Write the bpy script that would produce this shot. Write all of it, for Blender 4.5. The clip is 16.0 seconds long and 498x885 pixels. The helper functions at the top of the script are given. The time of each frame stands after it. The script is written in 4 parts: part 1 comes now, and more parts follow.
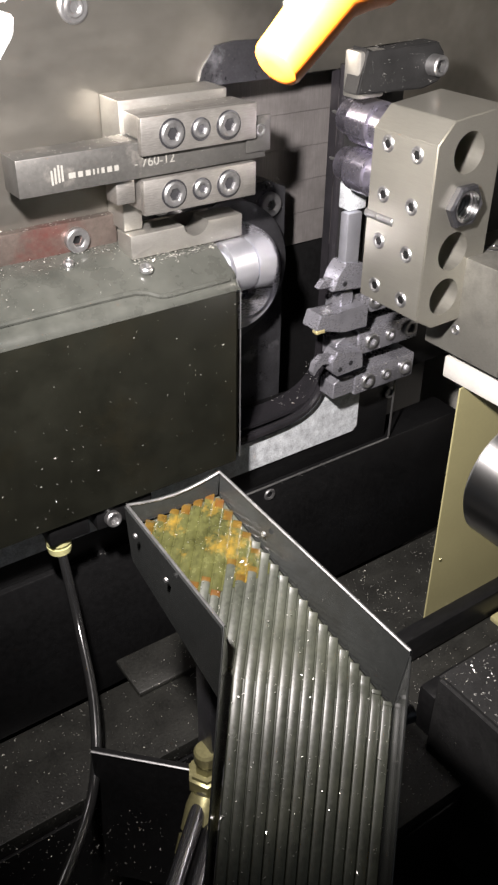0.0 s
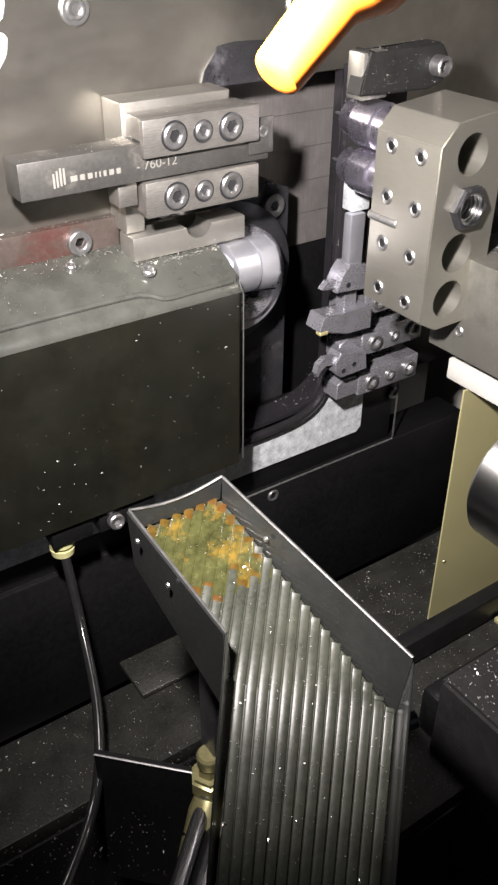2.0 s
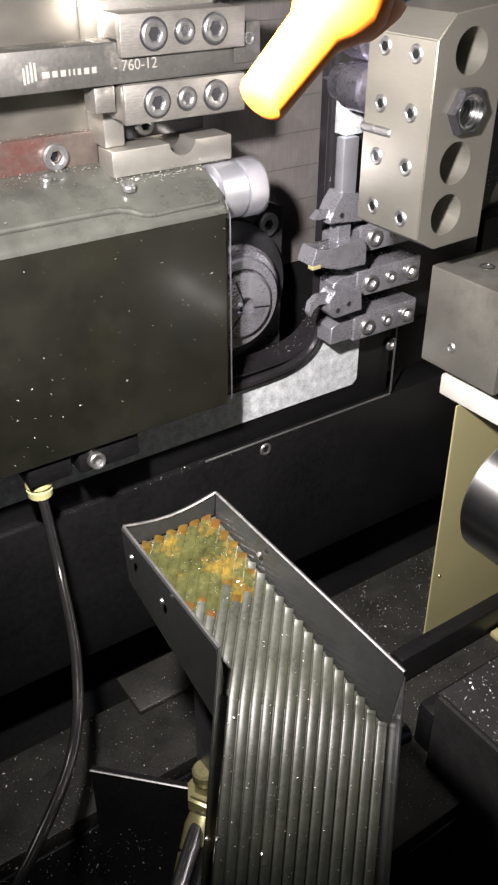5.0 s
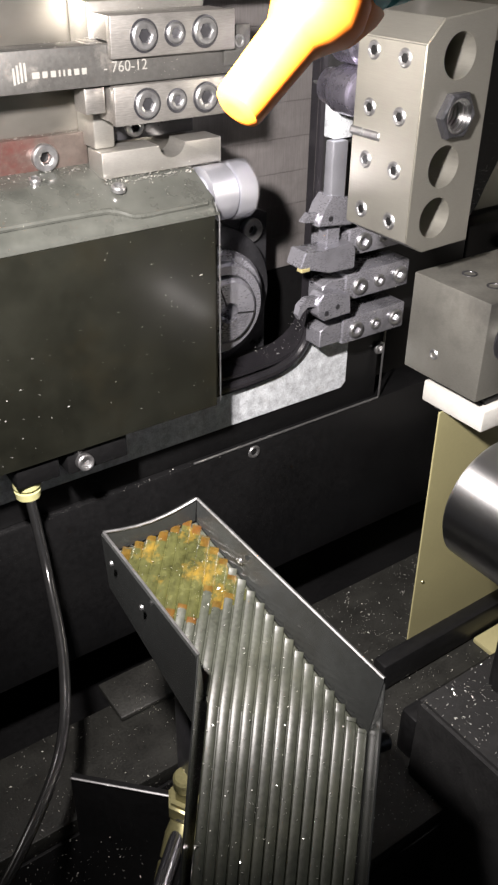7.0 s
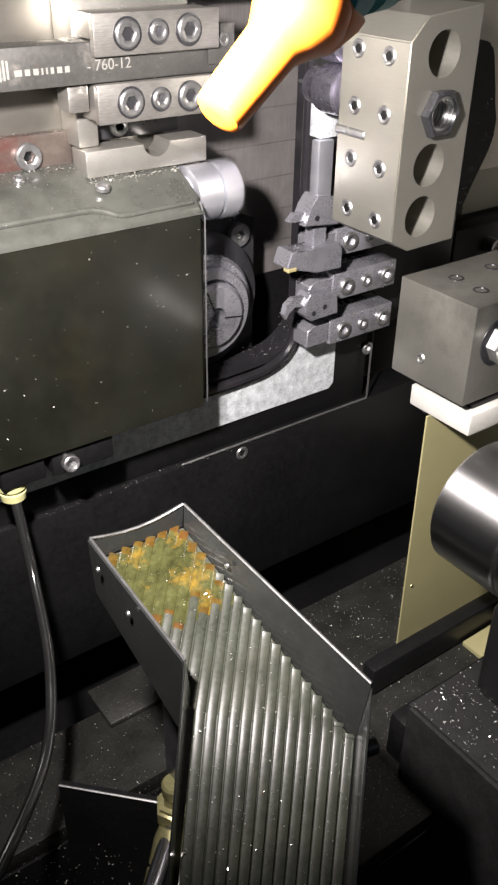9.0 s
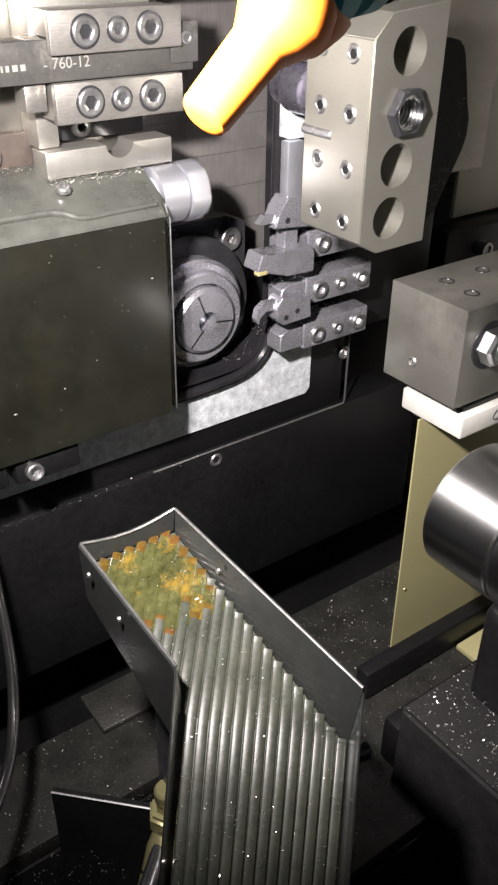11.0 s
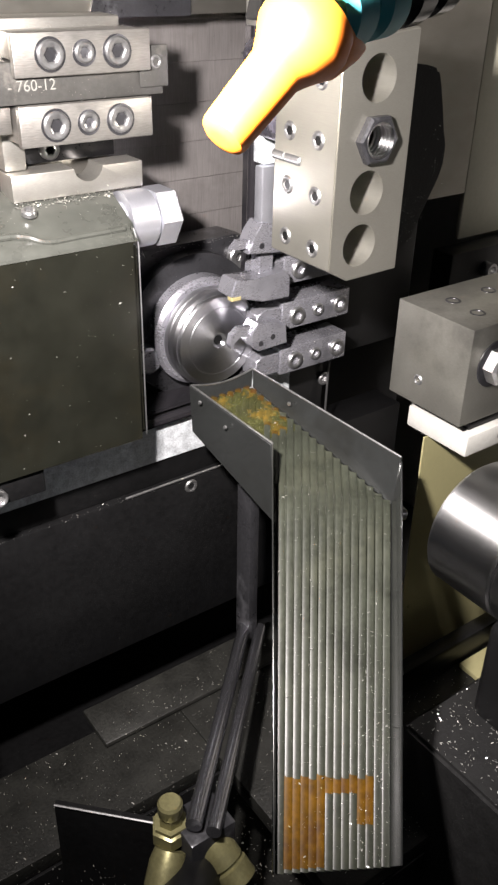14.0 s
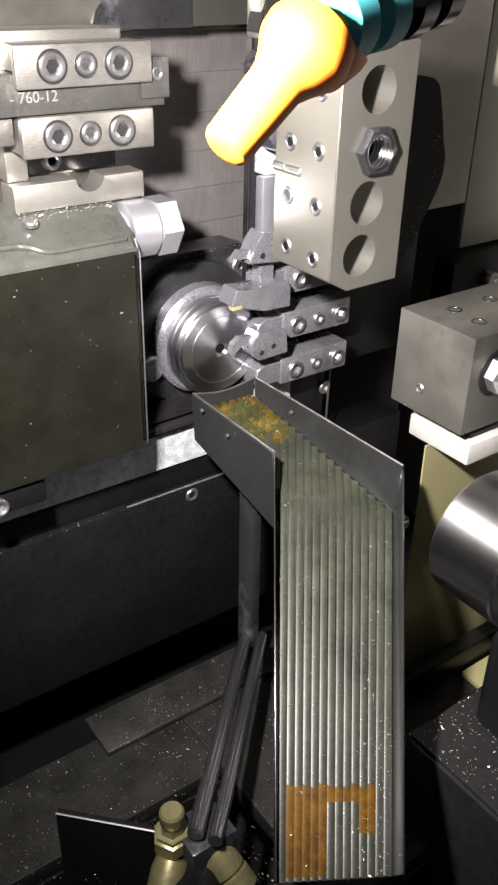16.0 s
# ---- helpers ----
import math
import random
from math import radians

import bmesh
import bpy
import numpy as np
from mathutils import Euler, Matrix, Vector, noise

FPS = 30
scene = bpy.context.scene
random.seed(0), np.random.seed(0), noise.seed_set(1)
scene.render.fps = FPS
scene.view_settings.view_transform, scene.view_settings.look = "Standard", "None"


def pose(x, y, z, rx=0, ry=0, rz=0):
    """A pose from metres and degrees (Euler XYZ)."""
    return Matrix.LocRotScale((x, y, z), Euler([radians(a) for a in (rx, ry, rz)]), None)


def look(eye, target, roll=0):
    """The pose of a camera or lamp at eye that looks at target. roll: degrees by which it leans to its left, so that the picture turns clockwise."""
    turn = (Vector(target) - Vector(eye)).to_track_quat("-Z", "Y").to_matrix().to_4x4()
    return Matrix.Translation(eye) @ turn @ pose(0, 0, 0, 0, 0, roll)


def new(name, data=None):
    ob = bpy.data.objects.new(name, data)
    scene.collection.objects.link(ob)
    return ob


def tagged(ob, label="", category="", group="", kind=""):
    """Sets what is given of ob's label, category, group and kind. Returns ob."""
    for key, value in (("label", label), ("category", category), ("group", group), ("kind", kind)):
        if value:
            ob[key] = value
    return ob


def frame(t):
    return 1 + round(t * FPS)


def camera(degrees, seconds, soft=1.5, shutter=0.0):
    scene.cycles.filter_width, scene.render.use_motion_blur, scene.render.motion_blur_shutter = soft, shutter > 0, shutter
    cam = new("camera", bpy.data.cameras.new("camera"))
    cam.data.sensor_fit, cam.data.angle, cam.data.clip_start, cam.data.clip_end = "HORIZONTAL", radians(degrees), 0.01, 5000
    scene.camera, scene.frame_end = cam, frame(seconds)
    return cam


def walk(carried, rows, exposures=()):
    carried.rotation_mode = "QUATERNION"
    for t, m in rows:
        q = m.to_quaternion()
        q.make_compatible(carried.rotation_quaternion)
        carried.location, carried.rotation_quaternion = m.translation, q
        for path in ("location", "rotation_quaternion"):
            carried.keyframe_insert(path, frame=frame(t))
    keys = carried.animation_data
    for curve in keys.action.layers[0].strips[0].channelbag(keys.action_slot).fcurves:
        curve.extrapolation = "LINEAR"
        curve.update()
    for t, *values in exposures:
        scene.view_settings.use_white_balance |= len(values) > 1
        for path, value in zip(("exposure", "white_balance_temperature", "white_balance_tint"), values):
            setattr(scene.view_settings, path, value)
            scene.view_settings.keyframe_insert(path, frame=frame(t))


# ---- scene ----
# Everything is laid out in millimetres round the first camera place; M turns that into metres.
M = 0.001
LIFT = Vector((0.0, 0.0, 1.25))

cam = camera(32.4, 16.0, soft=2.4, shutter=0.5)
CAM = [(0.0, -0.01, -0.01, -0.03, 56.679, -0.582, -34.511),
       (0.5, 2.39, -0.10, 1.92, 56.509, -0.276, -34.675),
       (1.0, 4.32, 2.11, 2.03, 56.121, -0.248, -34.484),
       (1.5, 3.40, 2.31, 1.74, 56.037, -0.375, -34.259),
       (2.0, 1.81, 1.26, 1.77, 56.384, -0.373, -34.242),
       (2.5, 2.26, 0.44, 2.40, 56.627, -0.298, -34.337),
       (3.0, 1.74, 1.05, 1.92, 56.693, -0.461, -34.226),
       (3.5, 0.18, 0.13, 1.48, 57.083, -0.613, -34.265),
       (4.0, 1.51, 0.89, 2.88, 56.845, -0.520, -34.197),
       (4.5, 2.04, -1.22, 3.64, 57.267, -0.197, -34.229),
       (7.0, 4.46, -2.51, 3.53, 57.750, -0.688, -34.932),
       (7.5, 3.74, -2.01, 2.68, 57.777, -1.126, -35.140),
       (8.0, 3.75, -2.37, 3.07, 57.892, -1.169, -35.268),
       (8.5, 4.77, -2.92, 3.72, 57.936, -0.880, -35.356),
       (11.0, 7.26, -3.47, 3.37, 58.308, -0.680, -35.959),
       (11.5, 5.93, -3.62, 2.76, 58.397, -0.972, -36.005),
       (12.0, 6.50, -3.22, 2.49, 58.332, -1.039, -35.981),
       (12.5, 5.32, -2.14, 1.88, 58.416, -1.413, -35.916),
       (13.0, 5.98, -3.37, 3.64, 58.651, -1.296, -35.713),
       (13.5, 5.06, -4.42, 4.52, 59.126, -1.145, -35.453),
       (14.0, 3.76, -4.51, 3.62, 59.549, -1.235, -35.562),
       (14.5, 3.58, -4.52, 4.09, 59.800, -1.262, -35.560),
       (15.0, 4.48, -5.53, 4.99, 59.965, -0.959, -35.481),
       (15.5, 4.78, -5.14, 4.97, 60.005, -1.036, -35.533),
       (16.0, 3.35, -5.00, 4.20, 60.065, -1.209, -35.429)]
walk(cam, [(t, pose(x * M, y * M, z * M + LIFT.z, a, b, c)) for t, x, y, z, a, b, c in CAM])


# ---- light: the work lamp of the machine, close to the nozzle, and faint room light through the open door ----
world = bpy.data.worlds.new("world")
scene.world = world
world.use_nodes = True
world.node_tree.nodes["Background"].inputs[0].default_value = (0.75, 0.85, 1.0, 1)
world.node_tree.nodes["Background"].inputs[1].default_value = 0.13


def lamp(name, at, aim, watts, size, tint):
    data = bpy.data.lights.new(name, "SPOT")
    data.shadow_soft_size, data.energy, data.color = size * M, watts, tint
    data.spot_size, data.spot_blend = radians(103), 1.0
    ob = new(name, data)
    ob.matrix_world = look(Vector(at) * M + LIFT, Vector(aim) * M + LIFT)
    return ob


lamp("work_lamp", (23, 102, 17), (232, 262, -160), 16.6, 7, (1.0, 0.925, 0.905))
scene.view_settings.exposure = 0.0


# ---- materials ----
def shader(name, base, rough=0.5, metal=0.0, var=0.25, scale=60, bump=0.1, fine=900, stretch=(1, 1, 1),
           stain=None, stain_amount=0.0, coat=0.0, spec=0.5, specks=0.0, grooves=0.0):
    m = bpy.data.materials.new(name)
    m.use_nodes = True
    nt = m.node_tree
    p = nt.nodes["Principled BSDF"]

    def node(kind, **k):
        n = nt.nodes.new(kind)
        for key, v in k.items():
            n.inputs[key].default_value = v
        return n

    co = nt.nodes.new("ShaderNodeTexCoord")
    mp = node("ShaderNodeMapping", Scale=stretch)
    nt.links.new(co.outputs["Object"], mp.inputs["Vector"])
    big = node("ShaderNodeTexNoise", Scale=scale, Detail=5.0, Roughness=0.6)
    small = node("ShaderNodeTexNoise", Scale=fine, Detail=3.0, Roughness=0.6)
    nt.links.new(co.outputs["Object"], big.inputs["Vector"])
    nt.links.new(mp.outputs["Vector"], small.inputs["Vector"])
    lo = [c * (1 - var) for c in base]
    hi = [min(1, c * (1 + var)) for c in base]
    ramp = nt.nodes.new("ShaderNodeValToRGB")
    ramp.color_ramp.elements[0].position, ramp.color_ramp.elements[1].position = 0.3, 0.7
    ramp.color_ramp.elements[0].color, ramp.color_ramp.elements[1].color = (*lo, 1), (*hi, 1)
    mixf = nt.nodes.new("ShaderNodeMath")
    mixf.operation = "MULTIPLY_ADD"
    mixf.inputs[1].default_value, mixf.inputs[2].default_value = 0.45, 0.0
    add = nt.nodes.new("ShaderNodeMath")
    add.operation = "MULTIPLY_ADD"
    add.inputs[1].default_value = 0.55
    nt.links.new(small.outputs["Fac"], mixf.inputs[0])
    nt.links.new(big.outputs["Fac"], add.inputs[0])
    nt.links.new(mixf.outputs[0], add.inputs[2])
    nt.links.new(add.outputs[0], ramp.inputs["Fac"])
    colour = ramp.outputs["Color"]

    def over(colour, fac_socket, tone):
        mx = nt.nodes.new("ShaderNodeMix")
        mx.data_type = "RGBA"
        nt.links.new(fac_socket, mx.inputs[0])
        nt.links.new(colour, mx.inputs[6])
        mx.inputs[7].default_value = (*tone, 1)
        return mx.outputs[2]

    if stain:
        s = node("ShaderNodeTexNoise", Scale=scale * 0.6, Detail=6.0, Roughness=0.7)
        shift = node("ShaderNodeMapping", Location=(3.1, 1.7, 0.4))
        nt.links.new(co.outputs["Object"], shift.inputs["Vector"])
        nt.links.new(shift.outputs["Vector"], s.inputs["Vector"])
        r = nt.nodes.new("ShaderNodeValToRGB")
        r.color_ramp.elements[0].position, r.color_ramp.elements[1].position = 0.62 - 0.3 * stain_amount, 0.72
        nt.links.new(s.outputs["Fac"], r.inputs["Fac"])
        colour = over(colour, r.outputs["Color"], stain)
    if specks:
        v = node("ShaderNodeTexVoronoi", Scale=900.0)
        w = node("ShaderNodeTexNoise", Scale=70.0, Detail=6.0, Roughness=0.7)
        nt.links.new(co.outputs["Object"], v.inputs["Vector"])
        nt.links.new(co.outputs["Object"], w.inputs["Vector"])
        sub = nt.nodes.new("ShaderNodeMath")
        sub.operation = "MULTIPLY"
        sub.inputs[1].default_value = specks
        gate = nt.nodes.new("ShaderNodeMapRange")
        gate.inputs[1].default_value, gate.inputs[2].default_value = 0.50, 0.74
        nt.links.new(w.outputs["Fac"], gate.inputs[0])
        nt.links.new(gate.outputs[0], sub.inputs[0])
        less = nt.nodes.new("ShaderNodeMath")
        less.operation = "LESS_THAN"
        nt.links.new(v.outputs["Distance"], less.inputs[0])
        nt.links.new(sub.outputs[0], less.inputs[1])
        colour = over(colour, less.outputs[0], (0.36, 0.35, 0.30))
    nt.links.new(colour, p.inputs["Base Color"])
    rr = nt.nodes.new("ShaderNodeMapRange")
    rr.inputs[3].default_value, rr.inputs[4].default_value = max(0.03, rough - 0.12), min(1, rough + 0.12)
    nt.links.new(add.outputs[0], rr.inputs[0])
    nt.links.new(rr.outputs[0], p.inputs["Roughness"])
    p.inputs["Metallic"].default_value = metal
    p.inputs["Specular IOR Level"].default_value = spec
    p.inputs["Coat Weight"].default_value = coat
    p.inputs["Coat Roughness"].default_value = 0.15
    if grooves:
        tan = nt.nodes.new("ShaderNodeTangent")
        tan.direction_type, tan.axis = "RADIAL", "Y"
        nt.links.new(tan.outputs["Tangent"], p.inputs["Tangent"])
        p.inputs["Anisotropic"].default_value = grooves
        p.inputs["Anisotropic Rotation"].default_value = 0.25
    if bump:
        b = nt.nodes.new("ShaderNodeBump")
        b.inputs["Strength"].default_value, b.inputs["Distance"].default_value = bump, 0.0006
        nt.links.new(add.outputs[0], b.inputs["Height"])
        nt.links.new(b.outputs["Normal"], p.inputs["Normal"])
    return m


STEEL = shader("ground_steel", (0.37, 0.36, 0.33), 0.40, 0.88, 0.16, 40, 0.05, 700, (1, 1, 6), (0.30, 0.28, 0.25), 0.25)
CLAMP = shader("clamp_steel", (0.29, 0.28, 0.26), 0.40, 0.85, 0.35, 50, 0.08, 900, (0.4, 1, 5), (0.16, 0.15, 0.14), 0.3)
BLOCKST = shader("block_steel", (0.38, 0.37, 0.325), 0.38, 0.88, 0.10, 30, 0.03, 900, (1, 0.2, 6), (0.30, 0.29, 0.26), 0.2)
SCREW = shader("screw_steel", (0.33, 0.33, 0.33), 0.36, 0.92, 0.2, 200, 0.05)
CHROME = shader("polished_steel", (0.66, 0.66, 0.66), 0.34, 1.0, 0.05, 30, 0.0, 900, (1, 8, 1), grooves=0.85)
ALU = shader("bright_nut", (0.56, 0.57, 0.62), 0.36, 0.85, 0.10, 90, 0.04, 900, (8, 1, 1))
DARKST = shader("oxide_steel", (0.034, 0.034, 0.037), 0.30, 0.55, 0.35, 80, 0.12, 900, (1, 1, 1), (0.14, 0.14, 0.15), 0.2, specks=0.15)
TOOLST = shader("tool_steel", (0.31, 0.31, 0.34), 0.28, 0.72, 0.2, 90, 0.03, 700, (1, 1, 3), (0.20, 0.20, 0.22), 0.35, specks=0.18)
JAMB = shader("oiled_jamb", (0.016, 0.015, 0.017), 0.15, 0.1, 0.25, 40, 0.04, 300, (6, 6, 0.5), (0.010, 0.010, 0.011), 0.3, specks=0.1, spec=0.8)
REAR = shader("dark_ground_steel", (0.27, 0.265, 0.235), 0.32, 0.8, 0.2, 40, 0.04, 700, (1, 1, 6), (0.17, 0.165, 0.15), 0.35, specks=0.06)
BARST = shader("tool_bar_steel", (0.066, 0.065, 0.061), 0.42, 0.55, 0.25, 60, 0.08, 800, (1, 1, 1), (0.20, 0.19, 0.17), 0.2, specks=0.15)
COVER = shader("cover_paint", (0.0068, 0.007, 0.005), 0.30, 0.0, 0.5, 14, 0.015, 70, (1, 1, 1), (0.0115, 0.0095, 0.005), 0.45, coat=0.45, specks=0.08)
TOPGREY = shader("guard_top_grey", (0.046, 0.048, 0.042), 0.28, 0.0, 0.35, 26, 0.03, 140, (1, 1, 1), (0.028, 0.030, 0.026), 0.45, coat=0.8, specks=0.12)
BLACK = shader("black_paint", (0.0060, 0.0060, 0.0062), 0.33, 0.0, 0.35, 25, 0.03, 400, specks=0.08, spec=0.22)
CAST = shader("rough_casting", (0.008, 0.008, 0.008), 0.6, 0.1, 0.5, 120, 0.5, 800, specks=0.24)
WALLP = shader("grey_wall_steel", (0.29, 0.277, 0.245), 0.33, 0.92, 0.14, 9, 0.008, 60, (1, 1, 2), (0.15, 0.142, 0.125), 0.4)
WAY = shader("way_cover_steel", (0.29, 0.272, 0.265), 0.32, 0.70, 0.25, 30, 0.03, 260, (7, 1, 0.4), (0.20, 0.188, 0.18), 0.35)
PATCH = shader("blasted_metal", (0.62, 0.65, 0.69), 0.42, 0.45, 0.5, 260, 0.9, 1500)
SLEEVE = shader("blued_sleeve", (0.44, 0.42, 0.50), 0.28, 0.95, 0.2, 60, 0.02, 500)
ROD = shader("dark_rod", (0.30, 0.30, 0.32), 0.17, 0.95, 0.04, 60, 0.0)
RED = shader("red_stained_steel", (0.072, 0.058, 0.050), 0.40, 0.4, 0.35, 70, 0.08, 700, (1, 1, 1), (0.075, 0.014, 0.011), 0.45, specks=0.15)
PAN = shader("chip_pan", (0.013, 0.013, 0.0115), 0.42, 0.0, 0.7, 60, 0.7, 900, (1, 1, 1), (0.022, 0.022, 0.019), 0.3, specks=0.30, spec=0.3)
SHEET = shader("chute_sheet", (0.034, 0.036, 0.035), 0.20, 0.55, 0.22, 30, 0.012, 500, (1, 1, 1), (0.022, 0.022, 0.019), 0.3, specks=0.10, coat=0.6)
RIBBED = shader("ribbed_mat", (0.024, 0.0265, 0.019), 0.40, 0.0, 0.55, 60, 0.14, 900, (1, 1, 1), (0.040, 0.042, 0.029), 0.35, specks=0.20, spec=0.42)
RUST = shader("orange_residue", (0.085, 0.040, 0.002), 0.5, 0.0, 0.5, 220, 0.2, 500, (1, 1, 1), (0.045, 0.017, 0.003), 0.5, spec=0.12)
AMBER = shader("amber_patch", (0.033, 0.034, 0.011), 0.25, 0.0, 0.65, 110, 0.25, 500, (1, 1, 1), (0.20, 0.115, 0.012), 0.35, specks=0.22, spec=0.5, coat=0.4)
OCHRE = shader("ochre_rim", (0.056, 0.034, 0.006), 0.25, 0.0, 0.55, 160, 0.25, 500, (1, 1, 1), (0.06, 0.020, 0.005), 0.5, specks=0.15, spec=0.5, coat=0.4)
YELLOW = shader("cream_sheet", (0.26, 0.24, 0.125), 0.45, 0.1, 0.08, 25, 0.03, 500, (1, 1, 1), (0.25, 0.23, 0.12), 0.2)
CREAM = shader("cream_panel", (0.40, 0.39, 0.31), 0.5, 0.0, 0.08, 18, 0.03, 400)
WHITE = shader("white_bracket", (0.36, 0.355, 0.33), 0.5, 0.1, 0.12, 80, 0.15, 700, (1, 1, 1), (0.45, 0.43, 0.38), 0.2)
TURNED = shader("turned_steel", (0.62, 0.62, 0.64), 0.32, 1.0, 0.08, 40, 0.0, 900, (1, 12, 1), grooves=0.7)
ORANGE = shader("orange_plastic", (0.95, 0.24, 0.022), 0.40, 0.0, 0.05, 40, 0.02, 400)
TEAL = shader("teal_plastic", (0.07, 0.36, 0.40), 0.4, 0.0, 0.08, 40, 0.02, 400)
RUBBER = shader("black_hose", (0.010, 0.010, 0.010), 0.18, 0.0, 0.2, 90, 0.02, 600, coat=0.3)
BRASS = shader("dull_brass", (0.20, 0.185, 0.09), 0.38, 0.6, 0.25, 150, 0.15, 900, (1, 1, 1), (0.16, 0.15, 0.08), 0.4)
PALE = shader("pale_yellow_plastic", (0.42, 0.41, 0.20), 0.4, 0.0, 0.15, 90, 0.03, 500)
INK = shader("etched_grey", (0.14, 0.138, 0.125), 0.6, 0.0, 0.1)
GOLD = shader("yellow_insert", (0.40, 0.35, 0.17), 0.4, 0.4, 0.1)
CHIP = shader("bright_chip", (0.75, 0.74, 0.70), 0.3, 0.8, 0.3, 300)
GLOW = shader("lamp_lens", (0.8, 0.8, 0.78), 0.4, 0.0, 0.05, 40, 0.0)
GLOW.node_tree.nodes["Principled BSDF"].inputs["Emission Color"].default_value = (1.0, 0.97, 0.95, 1)
GLOW.node_tree.nodes["Principled BSDF"].inputs["Emission Strength"].default_value = 1.6
DARK = shader("enclosure_paint", (0.34, 0.33, 0.305), 0.5, 0.0, 0.2, 10, 0.02)


# ---- building helpers ----
def thing(name, base, label, category, group="", kind=""):
    ob = new(name)
    ob.empty_display_size = 0.005
    ob.location = Vector(base) * M + LIFT
    ob["base"] = list(base)
    return tagged(ob, label, category, group, kind)


def part(name, bm, material, parent, label="", smooth=True):
    """Links a bmesh, in millimetres, as one mesh under a thing or a part."""
    base = Vector(parent["base"])
    for v in bm.verts:
        v.co = (v.co - base) * M
    bmesh.ops.recalc_face_normals(bm, faces=bm.faces[:])
    me = bpy.data.meshes.new(name)
    bm.to_mesh(me)
    bm.free()
    me.materials.append(material)
    if smooth:
        for f in me.polygons:
            f.use_smooth = True
        me.set_sharp_from_angle(angle=radians(32))
    ob = new(name, me)
    ob.parent = parent
    ob["base"] = list(base)
    if label:
        ob["label"] = label
    return ob


def box(bm, lo, hi, bev=0.4, seg=2):
    made = bmesh.ops.create_cube(bm, size=1)["verts"]
    for v in made:
        v.co = Vector([lo[i] if v.co[i] < 0 else hi[i] for i in range(3)])
    if bev:
        edges = list({e for v in made for e in v.link_edges})
        bmesh.ops.bevel(bm, geom=edges, offset=bev, segments=seg, affect="EDGES", profile=0.5)
    return bm


def B(lo, hi, bev=0.4, seg=2):
    return box(bmesh.new(), lo, hi, bev, seg)


def frame_of(axis):
    return Vector(axis).normalized().to_track_quat("Z", "Y").to_matrix()


def lathe(bm, start, axis, profile, seg=32):
    """Turns (distance along the axis, radius) pairs round the axis."""
    r3, start = frame_of(axis), Vector(start)
    rings = []
    for d, r in profile:
        rings.append([bm.verts.new(start + r3 @ Vector((r * math.cos(2 * math.pi * k / seg), r * math.sin(2 * math.pi * k / seg), d)))
                      for k in range(seg)])
    for a, b in zip(rings, rings[1:]):
        for k in range(seg):
            bm.faces.new((a[k], a[(k + 1) % seg], b[(k + 1) % seg], b[k]))
    for ring in (rings[0], rings[-1]):
        bm.faces.new(ring)
    return bm


def hexed(bm, start, axis, r, h, hexr, deep):
    """A round head with a hexagon socket in its far end."""
    r3, start, seg = frame_of(axis), Vector(start), 24

    def ring(rad, d, hexa=False):
        out = []
        for k in range(seg):
            a = 2 * math.pi * k / seg
            q = rad * (math.cos(math.pi / 6) / math.cos((a % (math.pi / 3)) - math.pi / 6) if hexa else 1)
            out.append(bm.verts.new(start + r3 @ Vector((q * math.cos(a), q * math.sin(a), d))))
        return out

    rings = [ring(r, 0), ring(r, h - 0.5), ring(r - 0.5, h), ring(hexr + 0.35, h), ring(hexr, h - 0.3, True), ring(hexr, h - deep, True)]
    for a, b in zip(rings, rings[1:]):
        for k in range(seg):
            bm.faces.new((a[k], a[(k + 1) % seg], b[(k + 1) % seg], b[k]))
    bm.faces.new(rings[0]), bm.faces.new(rings[-1])
    return bm


def tube(bm, pts, radius, seg=12):
    pts = [Vector(p) for p in pts]
    rings = []
    side = None
    for i, p in enumerate(pts):
        d = (pts[min(i + 1, len(pts) - 1)] - pts[max(i - 1, 0)]).normalized()
        if side is None:
            side = d.orthogonal().normalized()
        side = (side - d * side.dot(d)).normalized()
        up = d.cross(side)
        r = radius[i] if isinstance(radius, (list, tuple)) else radius
        rings.append([bm.verts.new(p + r * (math.cos(2 * math.pi * k / seg) * side + math.sin(2 * math.pi * k / seg) * up)) for k in range(seg)])
    for a, b in zip(rings, rings[1:]):
        for k in range(seg):
            bm.faces.new((a[k], a[(k + 1) % seg], b[(k + 1) % seg], b[k]))
    bm.faces.new(rings[0]), bm.faces.new(rings[-1])
    return bm


def smooth_line(pts, steps=8):
    pts = [Vector(p) for p in pts]
    ext = [2 * pts[0] - pts[1]] + pts + [2 * pts[-1] - pts[-2]]
    out = []
    for a, b, c, d in zip(ext, ext[1:], ext[2:], ext[3:]):
        for k in range(steps):
            t = k / steps
            out.append(0.5 * ((2 * b) + (c - a) * t + (2 * a - 5 * b + 4 * c - d) * t * t + (3 * b - a - 3 * c + d) * t ** 3))
    return out + [pts[-1]]


def prism(bm, outline, shift):
    """A solid from a flat outline, pushed along shift."""
    a = [bm.verts.new(p) for p in outline]
    b = [bm.verts.new(Vector(p) + Vector(shift)) for p in outline]
    n = len(a)
    bm.faces.new(a), bm.faces.new(b)
    for k in range(n):
        bm.faces.new((a[k], a[(k + 1) % n], b[(k + 1) % n], b[k]))
    return bm


